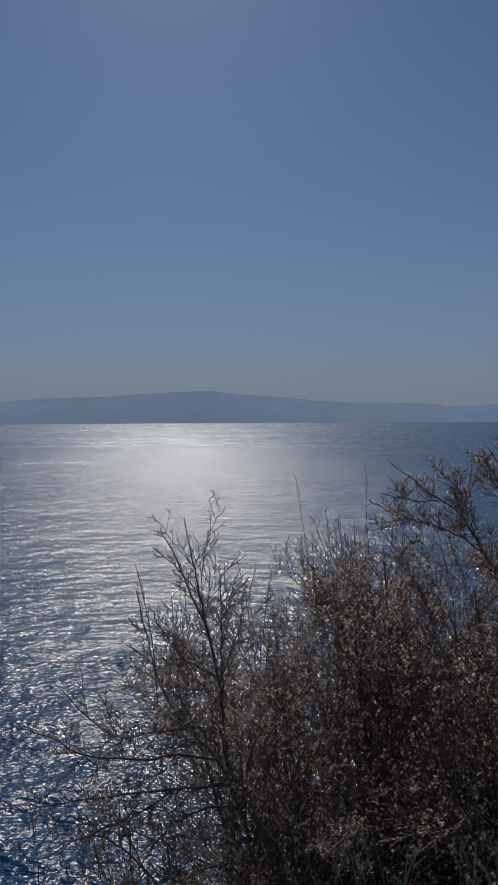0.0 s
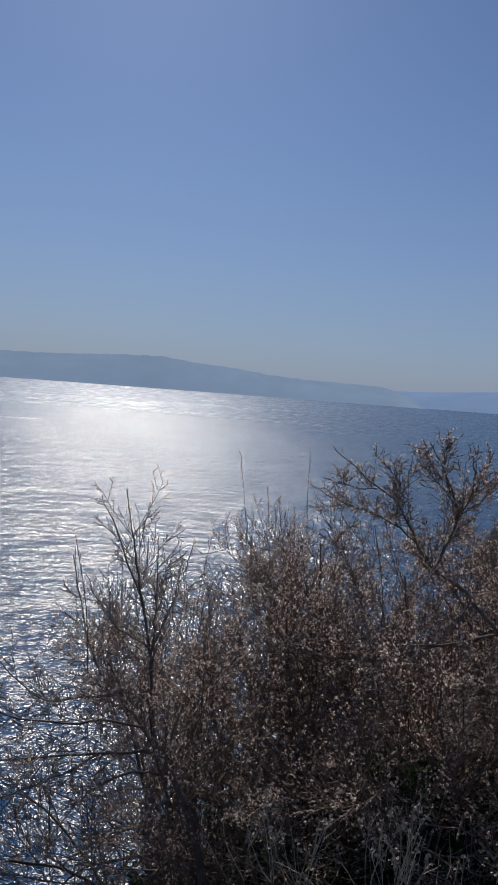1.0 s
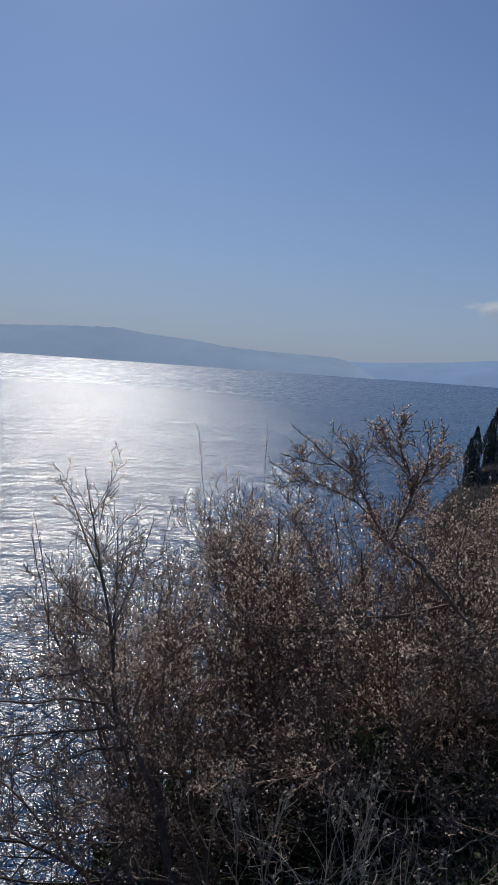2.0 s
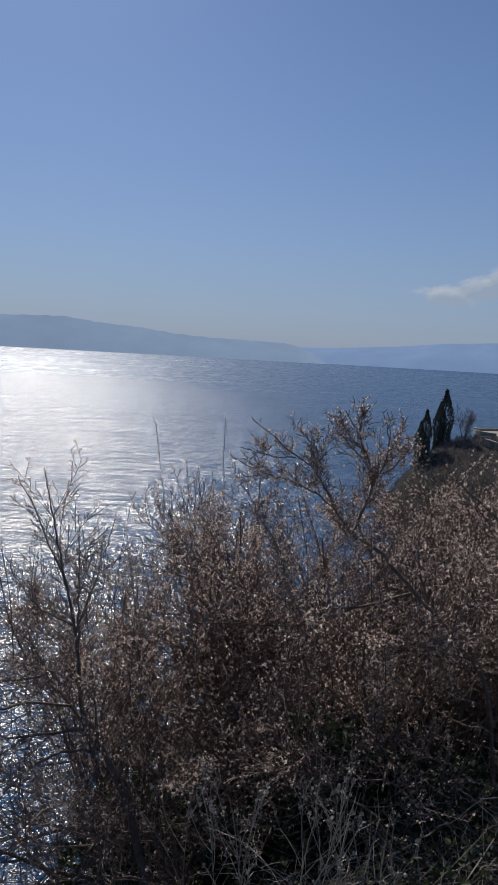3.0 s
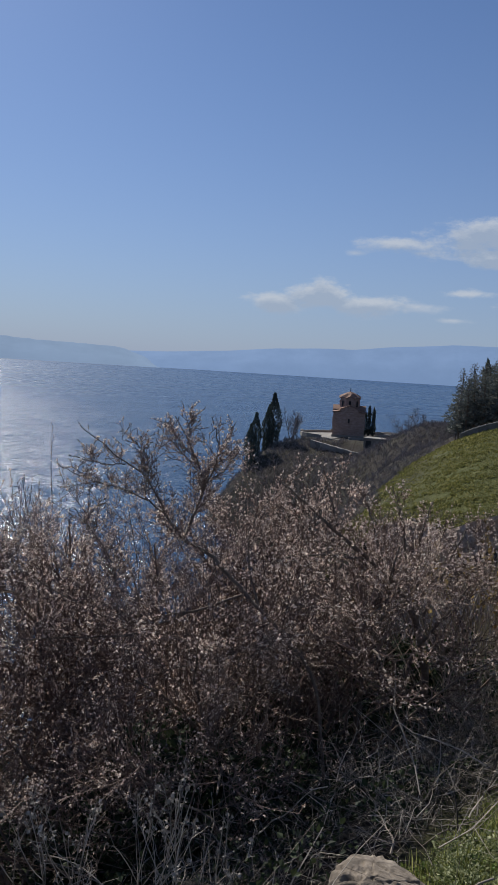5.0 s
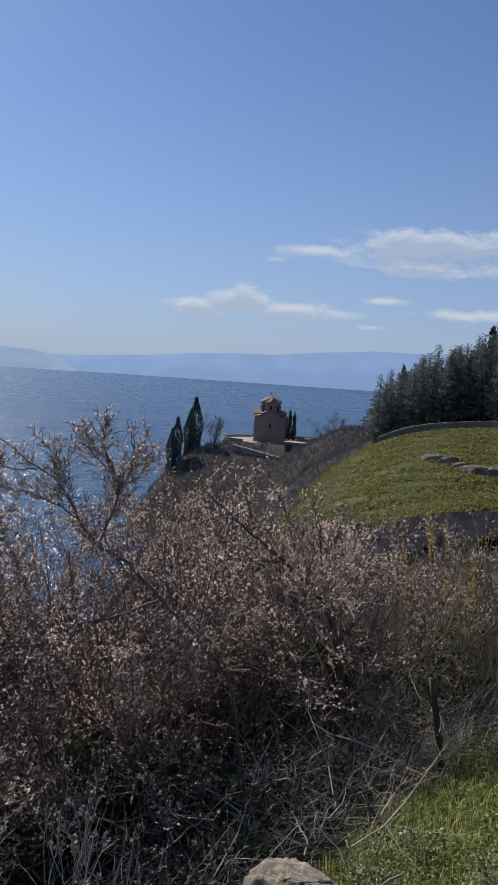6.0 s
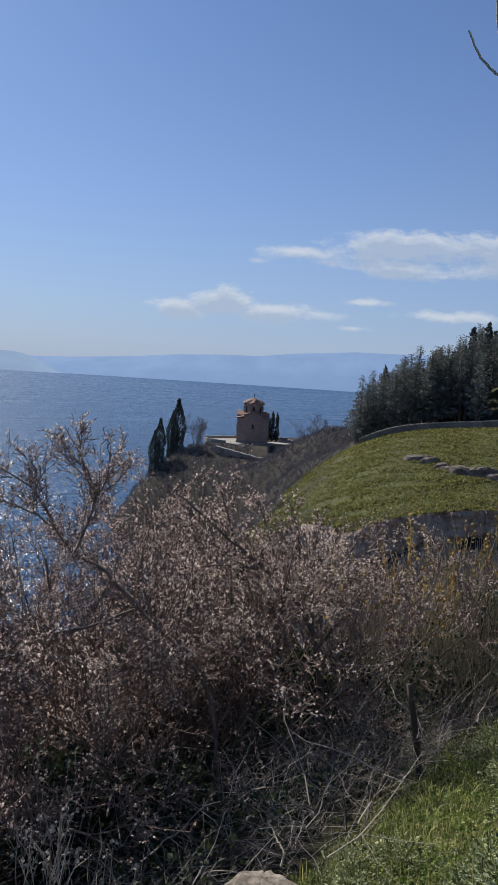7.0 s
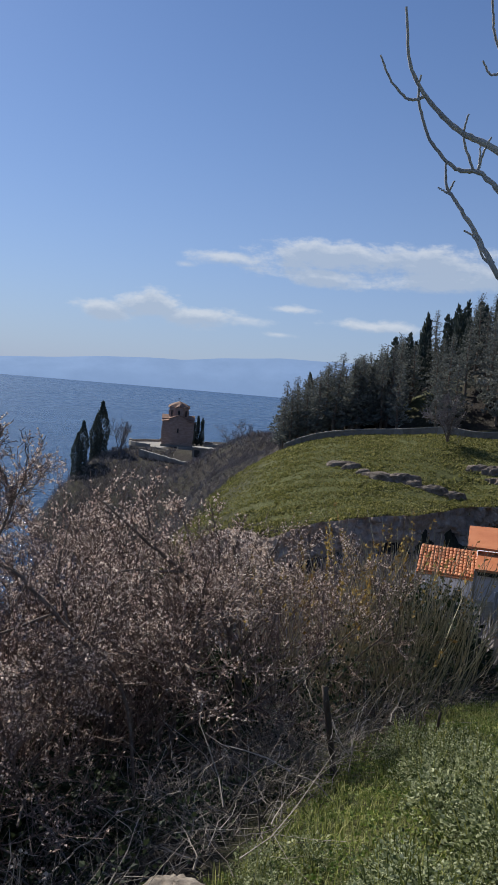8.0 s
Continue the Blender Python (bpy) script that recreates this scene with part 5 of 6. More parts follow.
def rubble_wall():
    """Low stone wall along the road, with a pale uneven coping; short lengths butt end to end."""
    line = []
    for v in np.arange(-24, 16.5, 0.9):
        line.append((82.2 - 0.16 * max(0.0, -v) ** 1.15 + 0.6 * math.sin(v * 0.21), v))
    r = random.Random(4)
    wall = thing("rubble_wall", (0, 0, 0), "low rubble stone wall with pale coping beside the road", "wall", kind="structure")
    for (u0, v0), (u1, v1) in zip(line[:-1], line[1:]):
        (x0, y0), (x1, y1) = from_uv(u0, v0), from_uv(u1, v1)
        z0, z1 = ground_z(x0, y0), ground_z(x1, y1)
        d = Vector((x1 - x0, y1 - y0, 0)).normalized()
        nrm = Vector((-d.y, d.x, 0)) * 0.22
        for nm, lo, hi, k, mat in (("wall_length", -0.3, 0.62, 1.0, DRYSTONE), ("coping_stone", 0.62, 0.72, 1.25, COPING)):
            bm = bmesh.new()
            vs = []
            for (x, y, z) in ((x0, y0, z0), (x1, y1, z1)):
                j = 0.05 * math.sin(x * 3.1 + y * 2.3)
                for s in (-1, 1):
                    for h in (lo, hi):
                        vs.append(bm.verts.new((x + nrm.x * s * k, y + nrm.y * s * k, z + h + j)))
            for f in ((0, 1, 5, 4), (2, 6, 7, 3), (1, 3, 7, 5), (0, 4, 6, 2), (0, 2, 3, 1), (4, 5, 7, 6)):
                bm.faces.new([vs[i] for i in f])
            bmesh.ops.recalc_face_normals(bm, faces=bm.faces)
            if nm == "wall_length":
                bmesh.ops.subdivide_edges(bm, edges=bm.edges, cuts=3, use_grid_fill=True)
                for v in bm.verts:
                    v.co += Vector((r.uniform(-1, 1), r.uniform(-1, 1), 0)) * 0.035
            part(nm, bm, mat, wall)


rubble_wall()


# ---- woods ----
def conifer_mesh(seed, tall, wide, kind):
    r = np.random.RandomState(seed)
    mat = PINE if kind == "pine" else CYPRESS
    label = "tall dark green pine with an uneven crown" if kind == "pine" else "slender dark green cypress"
    ob = thing(kind + "_tree", (0, 0, 0), label, "tree", "conifers on the wooded slope")
    t = np.linspace(0, tall * 0.95, 9)
    line = np.stack([0.12 * np.sin(t * 0.5 + seed), 0.12 * np.cos(t * 0.4 + seed) - 0.12, t - 0.3], 1)
    v, f = tubes(line[None], np.linspace(0.17, 0.03, 9)[None], 7)
    quick_mesh("trunk", v, f, BARK, ob, smooth=True)
    P, Dr, S, tw = [], [], [], []
    if kind == "pine":
        nb = 54
        for i in range(nb):
            h = 0.16 + 0.83 * (i + r.rand()) / nb
            a = i * 2.4 + r.normal(0, 0.5)
            prof = (1 - h) ** 0.95 * (0.55 + 0.45 * min(1, (h - 0.08) * 5))
            rad = wide * prof * r.uniform(0.5, 1.25) + 0.06
            b0 = np.array([line[min(int(h * 8), 8)][0], line[min(int(h * 8), 8)][1], h * tall - 0.3])
            d = np.array([math.cos(a), math.sin(a), r.uniform(-0.15, 0.35)])
            k = 17
            x = r.uniform(0.25, 1.0, k)
            q = b0 + d * (x * rad)[:, None] + r.normal(0, 0.16, (k, 3)) * np.array([1, 1, 0.7])
            P.append(q)
            Dr.append(np.tile(d * 0.6 + np.array([0, 0, 0.5]), (k, 1)))
            S.append(r.uniform(0.30, 0.70, k) * (0.28 + 0.72 * (1 - h)))
            tw.append(np.stack([b0, b0 + d * rad * 0.95]))
        v, f = tubes(np.stack(tw), np.tile([0.045, 0.012], (nb, 1)), 3)
        quick_mesh("limb_whorl", v, f, BARK, ob, kind="stuff")
    else:
        k = 2400 if seed == 46 else 560
        h = r.beta(1.1, 1.25, k)
        lobe = 1 + 0.25 * np.sin(h * 9 + seed)
        rad = wide * np.sin(np.clip(h, 0.02, 1) ** 0.62 * math.pi * 0.97 + 0.06) ** 0.8 * lobe * np.sqrt(r.uniform(0.3, 1.0, k))
        a = r.uniform(0, 2 * math.pi, k)
        P.append(np.stack([rad * np.cos(a), rad * np.sin(a), 0.3 + h * tall], 1))
        Dr.append(np.stack([np.cos(a) * 0.25, np.sin(a) * 0.25, np.ones(k)], 1))
        S.append(r.uniform(0.5, 1.05, k) * (0.5 if seed == 46 else 1.0))
    V, F = leaves(np.concatenate(P), np.concatenate(Dr), np.concatenate(S), r, 0.30 if kind == "pine" else 0.2, 0.5 if kind == "pine" else 0.2)
    quick_mesh("crown", V, F, mat, ob)
    return ob


PINES = [conifer_mesh(41, 10.5, 2.0, "pine"), conifer_mesh(42, 11.5, 1.7, "pine"), conifer_mesh(43, 9.5, 2.2, "pine")]
CYPS = [conifer_mesh(44, 10.0, 0.75, "cypress"), conifer_mesh(45, 8.0, 0.9, "cypress"), conifer_mesh(46, 10.0, 1.35, "cypress")]
_placed = {}


def stand(kind, u, v, scale, turn, dz=0.0, wide=1.0):
    x, y = from_uv(u, v)
    o = kind if kind.name not in _placed else copy_thing(kind, pose(0, 0, 0))
    _placed[kind.name] = True
    o.matrix_basis = pose(x, y, ground_z(x, y) + dz, 0, 0, turn) @ Matrix.Diagonal((scale * wide, scale * wide, scale, 1))
    return o


_r = random.Random(17)
_spots = []
_n = 0
while len(_spots) < 350 and _n < 9000:
    _n += 1
    _u, _v = 85 + 55 * _r.random() ** 1.25, 17 - 66 * _r.random() ** 1.3
    if _v > 17 - 0.05 * (_u - 88) or _u + 0.16 * max(0, -_v) ** 1.15 * 0.9 < 86:
        continue
    if 93 < _u < 104 and -2.5 < _v < 3.5:      # small clearing of grass
        continue
    _px, _py = from_uv(_u, _v)
    if abs(math.degrees(math.atan2(_px, _py)) - 48.6) < 1.1 and math.hypot(_px, _py) < 101:
        continue
    if any((_u - a) ** 2 + (_v - b) ** 2 < 3.0 for a, b in _spots):
        continue
    _spots.append((_u, _v))
for _i, (_u, _v) in enumerate(_spots):
    _cyp = _r.random() < (0.22 if _u < 97 else 0.55)
    _k = CYPS[_i % 2] if _cyp else PINES[_i % 3]
    stand(_k, _u, _v, _r.uniform(0.58, 1.06) * (0.84 + 0.24 * float(smoothstep(16, -12, _v))), _r.uniform(0, 360), wide=1.0 if _cyp else 1.15)


for _i in range(44):          # the seaward end of the wood stands close
    _u, _v = 86.5 + 12 * _r.random(), 2 + 15.5 * _r.random() ** 0.8
    if _u < 92 and _v < 4:
        _v += 6
    stand(PINES[_i % 3], _u, _v, _r.uniform(0.62, 0.88), _r.uniform(0, 360), wide=1.6)


# ---- the spit with the church ----
def box(bm, x0, x1, y0, y1, z0, z1):
    vs = [bm.verts.new((x, y, z)) for x in (x0, x1) for y in (y0, y1) for z in (z0, z1)]
    for f in ((0, 1, 3, 2), (4, 6, 7, 5), (0, 4, 5, 1), (2, 3, 7, 6), (0, 2, 6, 4), (1, 5, 7, 3)):
        bm.faces.new([vs[i] for i in f])


def prism(bm, ring0, ring1, cap=True):
    a = [bm.verts.new(p) for p in ring0]
    b = [bm.verts.new(p) for p in ring1]
    n = len(a)
    for i in range(n):
        bm.faces.new((a[i], a[(i + 1) % n], b[(i + 1) % n], b[i]))
    if cap:
        bm.faces.new(b)
        bm.faces.new(a[::-1])


def gable(bm, x0, x1, y0, y1, z, rise, axis, thick=0.16, over=0.2):
    """Two roof slopes over a rectangle, the ridge along axis."""
    if axis == "x":
        ym = (y0 + y1) / 2
        for ya in (y0 - over, y1 + over):
            vs = [(x0 - over, ya, z), (x1 + over, ya, z), (x1 + over, ym, z + rise), (x0 - over, ym, z + rise)]
            prism(bm, vs, [(x, y, q + thick) for x, y, q in vs])
    else:
        xm = (x0 + x1) / 2
        for xa in (x0 - over, x1 + over):
            vs = [(xa, y0 - over, z), (xa, y1 + over, z), (xm, y1 + over, z + rise), (xm, y0 - over, z + rise)]
            prism(bm, vs, [(x, y, q + thick) for x, y, q in vs])


def arch_window(parent, w, h, m, name="window"):
    """A tall round-headed recess with a brick rim."""
    pts = [(-w / 2, 0), (w / 2, 0)] + [(w / 2 * math.cos(t), h - w / 2 + w / 2 * math.sin(t)) for t in np.linspace(0, math.pi, 7)]
    bm = bmesh.new()
    k = 1.25
    prism(bm, [(x * k, -0.02, y * 1.05 - 0.04) for x, y in pts], [(x * k, 0.10, y * 1.05 - 0.04) for x, y in pts])
    bmesh.ops.recalc_face_normals(bm, faces=bm.faces)
    rim = part(name, bm, MASONRY, parent)
    rim.matrix_basis = m
    bm = bmesh.new()
    prism(bm, [(x, 0.0, y) for x, y in pts], [(x, 0.115, y) for x, y in pts])
    bmesh.ops.recalc_face_normals(bm, faces=bm.faces)
    part("opening", bm, DARK, rim)


def make_church():
    ch = thing("church", (0, 0, 0), "small brown masonry church with tiled roofs and an octagonal dome", "church")
    W, Dp = 6.1, 7.0
    bm = bmesh.new()
    box(bm, -W / 2, W / 2, -Dp / 2, Dp / 2, -1.0, 5.55)
    bmesh.ops.bevel(bm, geom=list(bm.edges), offset=0.05, segments=1)
    part("wall", bm, MASONRY, ch, "weathered brown masonry walls")
    bm = bmesh.new()
    box(bm, -W / 2 - 0.15, W / 2 + 0.15, -Dp / 2 - 0.15, Dp / 2 + 0.15, -1.0, 0.5)
    part("plinth", bm, DRYSTONE, ch)
    # raised arms of the cross with gables, one each way
    bm = bmesh.new()
    box(bm, -1.75, 1.75, -Dp / 2 - 0.06, Dp / 2 + 0.06, 0.2, 6.1)
    for s in (-1, 1):
        y = s * (Dp / 2 + 0.06)
        y2 = s * (Dp / 2 - 0.5)
        prism(bm, [(-1.75, y, 6.1), (1.75, y, 6.1), (0, y, 6.95)], [(-1.75, y2, 6.1), (1.75, y2, 6.1), (0, y2, 6.95)])
    bmesh.ops.recalc_face_normals(bm, faces=bm.faces)
    part("nave", bm, MASONRY, ch)
    bm = bmesh.new()
    box(bm, -W / 2 - 0.05, W / 2 + 0.05, -1.7, 1.7, 0.2, 6.0)
    for s in (-1, 1):
        x = s * (W / 2 + 0.05)
        x2 = s * (W / 2 - 0.5)
        prism(bm, [(x, -1.7, 6.0), (x, 1.7, 6.0), (x, 0, 6.85)], [(x2, -1.7, 6.0), (x2, 1.7, 6.0), (x2, 0, 6.85)])
    bmesh.ops.recalc_face_normals(bm, faces=bm.faces)
    part("transept", bm, MASONRY, ch)
    bm = bmesh.new()
    gable(bm, -1.75, 1.75, -Dp / 2, Dp / 2, 6.12, 0.88, "y")
    bmesh.ops.recalc_face_normals(bm, faces=bm.faces)
    part("nave_roof", bm, CHURCH_TILE, ch, "low tiled gable roof")
    bm = bmesh.new()
    gable(bm, -W / 2, W / 2, -1.7, 1.7, 6.02, 0.86, "x")
    bmesh.ops.recalc_face_normals(bm, faces=bm.faces)
    part("transept_roof", bm, CHURCH_TILE, ch, "low tiled gable roof")
    for sx in (-1, 1):
        for sy in (-1, 1):
            bm = bmesh.new()
            xa, xb = sx * 1.7, sx * (W / 2 + 0.25)
            ya, yb = sy * 1.65, sy * (Dp / 2 + 0.25)
            lo = [(xa, ya, 5.95), (xb, ya, 5.6), (xb, yb, 5.5), (xa, yb, 5.8)]
            prism(bm, lo, [(x, y, z + 0.16) for x, y, z in lo])
            bmesh.ops.recalc_face_normals(bm, faces=bm.faces)
            part("corner_roof", bm, CHURCH_TILE, ch)
    # apse towards the lake side
    bm = bmesh.new()
    half = [(1.25 * math.cos(t), Dp / 2 + 1.2 * math.sin(t)) for t in np.linspace(0, math.pi, 8)]
    prism(bm, [(x, y, -0.5) for x, y in half], [(x, y, 3.6) for x, y in half])
    bmesh.ops.recalc_face_normals(bm, faces=bm.faces)
    part("apse", bm, MASONRY, ch)
    # drum, zigzag eave and tent roof
    n, R = 8, 2.05
    ang = [2 * math.pi * (i + 0.5) / n for i in range(n)]
    bm = bmesh.new()
    prism(bm, [(R * math.cos(t), R * math.sin(t), 5.6) for t in ang], [(R * math.cos(t), R * math.sin(t), 8.75) for t in ang])
    bmesh.ops.recalc_face_normals(bm, faces=bm.faces)
    drum = part("drum", bm, MASONRY, ch, "eight-sided masonry drum")
    for i in range(n):
        t = 2 * math.pi * i / n
        q = R * math.cos(math.pi / n)
        m = pose(q * math.cos(t), q * math.sin(t), 6.75, 0, 0, math.degrees(t) - 90)
        arch_window(drum, 0.42, 1.35, m, "drum_window")
    bm = bmesh.new()
    apex = bm.verts.new((0, 0, 10.15))
    ring = []
    for i in range(2 * n):
        t = 2 * math.pi * i / (2 * n) + math.pi / n * 0
        corner = i % 2 == 1
        q = (R + 0.28) if corner else (R * math.cos(math.pi / n) + 0.26)
        ring.append(bm.verts.new((q * math.cos(t), q * math.sin(t), 8.62 if corner else 9.12)))
    low = [bm.verts.new((v.co.x * 0.97, v.co.y * 0.97, v.co.z - 0.16)) for v in ring]
    mid = [bm.verts.new((v.co.x * 0.5, v.co.y * 0.5, 9.62 + (0.0 if i % 2 else 0.10))) for i, v in enumerate(ring)]
    for i in range(2 * n):
        j = (i + 1) % (2 * n)
        bm.faces.new((ring[i], ring[j], mid[j], mid[i]))
        bm.faces.new((mid[i], mid[j], apex))
        bm.faces.new((low[i], low[j], ring[j], ring[i]))
    bm.faces.new(low[::-1])
    bmesh.ops.recalc_face_normals(bm, faces=bm.faces)
    part("dome_roof", bm, CHURCH_TILE, ch, "pleated tiled dome roof")
    bm = bmesh.new()
    box(bm, -0.05, 0.05, -0.05, 0.05, 10.1, 11.0)
    part("cross", bm, METAL, ch)
    bm = bmesh.new()
    box(bm, -0.28, 0.28, -0.04, 0.04, 10.62, 10.72)
    part("cross_bar", bm, METAL, ch)
    arch_window(ch, 0.3, 1.0, pose(0, -Dp / 2 - 0.061, 3.2, 0, 0, 180), "window")
    for y, z in ((0.0, 2.9), (-2.9, 2.2), (2.9, 2.2)):
        arch_window(ch, 0.45, 1.4, pose(W / 2 + (0.05 if y == 0 else 0.0), y, z, 0, 0, -90), "window")
        arch_window(ch, 0.45, 1.4, pose(-W / 2 - (0.05 if y == 0 else 0.0), y, z, 0, 0, 90), "window")
    cx, cy = 89.2, 147.9
    ch.matrix_basis = pose(cx, cy, CHURCH_Z, 0, 0, -30) @ Matrix.Diagonal((1.13, 1.08, 1, 1))
    return cx, cy


CHURCH_Z = LAKE - 14.1


def terrace():
    bm = bmesh.new()
    pts = []
    for i in range(28):
        t = 2 * math.pi * i / 28
        q = 1 + 0.06 * math.sin(3 * t + 1)
        pts.append((89.5 + 10.5 * q * math.cos(t + 0.2), 148 + 9.0 * q * math.sin(t + 0.2)))
    prism(bm, [(x, y, CHURCH_Z - 9) for x, y in pts], [(x, y, CHURCH_Z - 0.02) for x, y in pts])
    bmesh.ops.recalc_face_normals(bm, faces=bm.faces)
    ob = part("terrace", bm, DRYSTONE, None)
    tagged(ob, "stone terrace under the church with rubble retaining walls", "terrace", kind="structure")
    bm = bmesh.new()
    prism(bm, [(89.5 + (x - 89.5) * 0.97, 148 + (y - 148) * 0.97, CHURCH_Z - 0.1) for x, y in pts], [(89.5 + (x - 89.5) * 0.97, 148 + (y - 148) * 0.97, CHURCH_Z + 0.03) for x, y in pts])
    part("paving", bm, LIMESTONE_PAVE, ob, "pale stone paving")
    for i in range(28):
        if 15 <= i <= 17:
            continue
        (x0, y0), (x1, y1) = pts[i], pts[(i + 1) % 28]
        bm = bmesh.new()
        d = Vector((x1 - x0, y1 - y0, 0))
        k = d.normalized()
        nn = Vector((-k.y, k.x, 0)) * 0.2
        a = [(x0 - nn.x, y0 - nn.y), (x1 - nn.x, y1 - nn.y), (x1 + nn.x, y1 + nn.y), (x0 + nn.x, y0 + nn.y)]
        top = CHURCH_Z + (0.55 if i % 5 else 0.85)
        prism(bm, [(x, y, CHURCH_Z - 0.4) for x, y in a], [(x, y, top) for x, y in a])
        bmesh.ops.recalc_face_normals(bm, faces=bm.faces)
        part("parapet", bm, COPING if i % 5 else DRYSTONE, ob)


def low_wall(p0, p1, z0, z1, tall, name="garden_wall"):
    (x0, y0), (x1, y1) = p0, p1
    bm = bmesh.new()
    n = 10
    d = Vector((x1 - x0, y1 - y0, 0)).normalized()
    nn = Vector((-d.y, d.x, 0)) * 0.25
    for i in range(n):
        f, g = i / n, (i + 1) / n
        a = []
        for q in (f, g):
            a.append((x0 + (x1 - x0) * q, y0 + (y1 - y0) * q, z0 + (z1 - z0) * q + 0.08 * math.sin(q * 30)))
        ring = [(a[0][0] - nn.x, a[0][1] - nn.y), (a[1][0] - nn.x, a[1][1] - nn.y), (a[1][0] + nn.x, a[1][1] + nn.y), (a[0][0] + nn.x, a[0][1] + nn.y)]
        zz = [a[0][2], a[1][2], a[1][2], a[0][2]]
        prism(bm, [(x, y, z - tall - 1.5) for (x, y), z in zip(ring, zz)], [(x, y, z) for (x, y), z in zip(ring, zz)])
    bmesh.ops.recalc_face_normals(bm, faces=bm.faces)
    ob = part(name, bm, DRYSTONE, None)
    tagged(ob, "rough stone retaining wall on the church slope", "wall", "retaining walls below the church")
    bm = bmesh.new()
    for i in range(n):
        f, g = i / n, (i + 1) / n
        b0 = (x0 + (x1 - x0) * f, y0 + (y1 - y0) * f, z0 + (z1 - z0) * f + 0.08 * math.sin(f * 30))
        b1 = (x0 + (x1 - x0) * g, y0 + (y1 - y0) * g, z0 + (z1 - z0) * g + 0.08 * math.sin(g * 30))
        w = nn * 1.3
        lo = [(b0[0] - w.x, b0[1] - w.y, b0[2] + 0.004), (b1[0] - w.x, b1[1] - w.y, b1[2] + 0.004), (b1[0] + w.x, b1[1] + w.y, b1[2] + 0.004), (b0[0] + w.x, b0[1] + w.y, b0[2] + 0.004)]
        prism(bm, lo, [(x, y, z + 0.16) for x, y, z in lo])
    bmesh.ops.recalc_face_normals(bm, faces=bm.faces)
    part("coping", bm, COPING, ob, "pale coping")


make_church()
terrace()


def ray_xy(az, dist):
    return dist * math.sin(radians(az)), dist * math.cos(radians(az))


low_wall((73.9, 136.6), (79.6, 126.1), LAKE - 14.05, LAKE - 15.6, 1.4)
low_wall((80.2, 141.1), (85.4, 134.5), LAKE - 14.05, LAKE - 14.6, 2.2)
low_wall((79.6, 126.1), (84.0, 121.5), LAKE - 15.6, LAKE - 15.4, 1.6)
low_wall((90.6, 138.4), (93.0, 128.0), LAKE - 13.05, LAKE - 11.6, 1.2)


def annex():
    """Small flat-roofed outbuilding beside the terrace wall."""
    ob = thing("outbuilding", (85.9, 128.4, LAKE - 14.6), "small stone outbuilding with dark doorways below the church", "building", turn=-50)
    bm = bmesh.new()
    box(bm, -3.6, 3.6, -1.6, 1.6, -2, 1.9)
    part("wall", bm, DRYSTONE, ob)
    bm = bmesh.new()
    box(bm, -3.8, 3.8, -1.8, 1.8, 1.9, 2.08)
    part("roof_slab", bm, COPING, ob)
    for x in (-2.6, 0.0, 2.4):
        bm = bmesh.new()
        box(bm, x - 0.55, x + 0.55, -1.64, -1.5, -0.1, 1.5)
        part("doorway", bm, DARK, ob, "dark doorway")


annex()


def place_at(ob_kind, az, dist, z, scale, turn, squash=1.0):
    x, y = ray_xy(az, dist)
    o = ob_kind if ob_kind.name not in _placed else copy_thing(ob_kind, pose(0, 0, 0))
    _placed[ob_kind.name] = True
    o.matrix_basis = pose(x, y, LAKE + z, 0, 0, turn) @ Matrix.Diagonal((scale, scale, scale * squash, 1))
    return tagged(o, group="cypresses by the church")


# cypresses on both sides of the church
for _az, _d, _z, _s, _t in [(25.5, 165, -19.0, 1.32, 0), (25.15, 165.5, -19.5, 1.12, 80), (24.2, 163, -20.5, 1.05, 200), (23.85, 163.5, -22.7, 1.02, 30),
                            (32.62, 175, -14.1, 0.66, 20), (32.95, 175, -14.1, 0.63, 140), (32.35, 177, -14.1, 0.52, 220)]:
    place_at(CYPS[2] if _d < 170 else CYPS[0], _az, _d, _z, _s, _t)


def bare_tree(seed, az, dist, z, tall, label="leafless grey tree with a fine round crown"):
    g = Grower(seed)
    r = g.rng
    st = 4
    a = r.uniform(0, 6.28, st)
    p = np.stack([0.1 * np.cos(a), 0.1 * np.sin(a), np.full(st, -0.3)], 1)
    d = np.stack([0.35 * np.cos(a), 0.35 * np.sin(a), np.ones(st)], 1)
    ln = tall * r.uniform(0.7, 1.0, st)
    main = g.grow(p, d, ln, np.full(st, 0.09), 10, 0.02, 0.09, 0.2)
    q, e, l1, r1 = g.kids(main, 12, 0.2, 0.7, 0.45, ln)
    one = g.grow(q, e, l1, np.maximum(r1, 0.03), 6, 0.05, 0.12)
    g.add(one, 4)
    q, e, l2, r2 = g.kids(one, 8, 0.1, 0.7, 0.5, l1)
    two = g.grow(q, e, l2, np.maximum(r2, 0.02), 4, 0.05, 0.13)
    g.add(two, 3)
    q, e, l3, r3 = g.kids(two, 5, 0.1, 0.7, 0.5, l2)
    three = g.grow(q, e, l3, np.maximum(r3, 0.014), 1, 0.05, 0.13)
    g.add(three, 3, 0.012)
    ob = finish_plant(g, [(main[0][i], main[2][i]) for i in range(st)], "bare_tree", label, "tree", "leafless trees on the spit", (BARK, FAR_TWIG, BUD))
    x, y = ray_xy(az, dist)
    ob.location = (x, y, LAKE + z)
    return ob


bare_tree(70, 26.9, 166, -15.8, 7.6)
bare_tree(71, 36.0, 150, -13.95, 7.2)
bare_tree(73, 51.2, 78, -3.2, 5.2, "leafless grey tree beside the road wall")


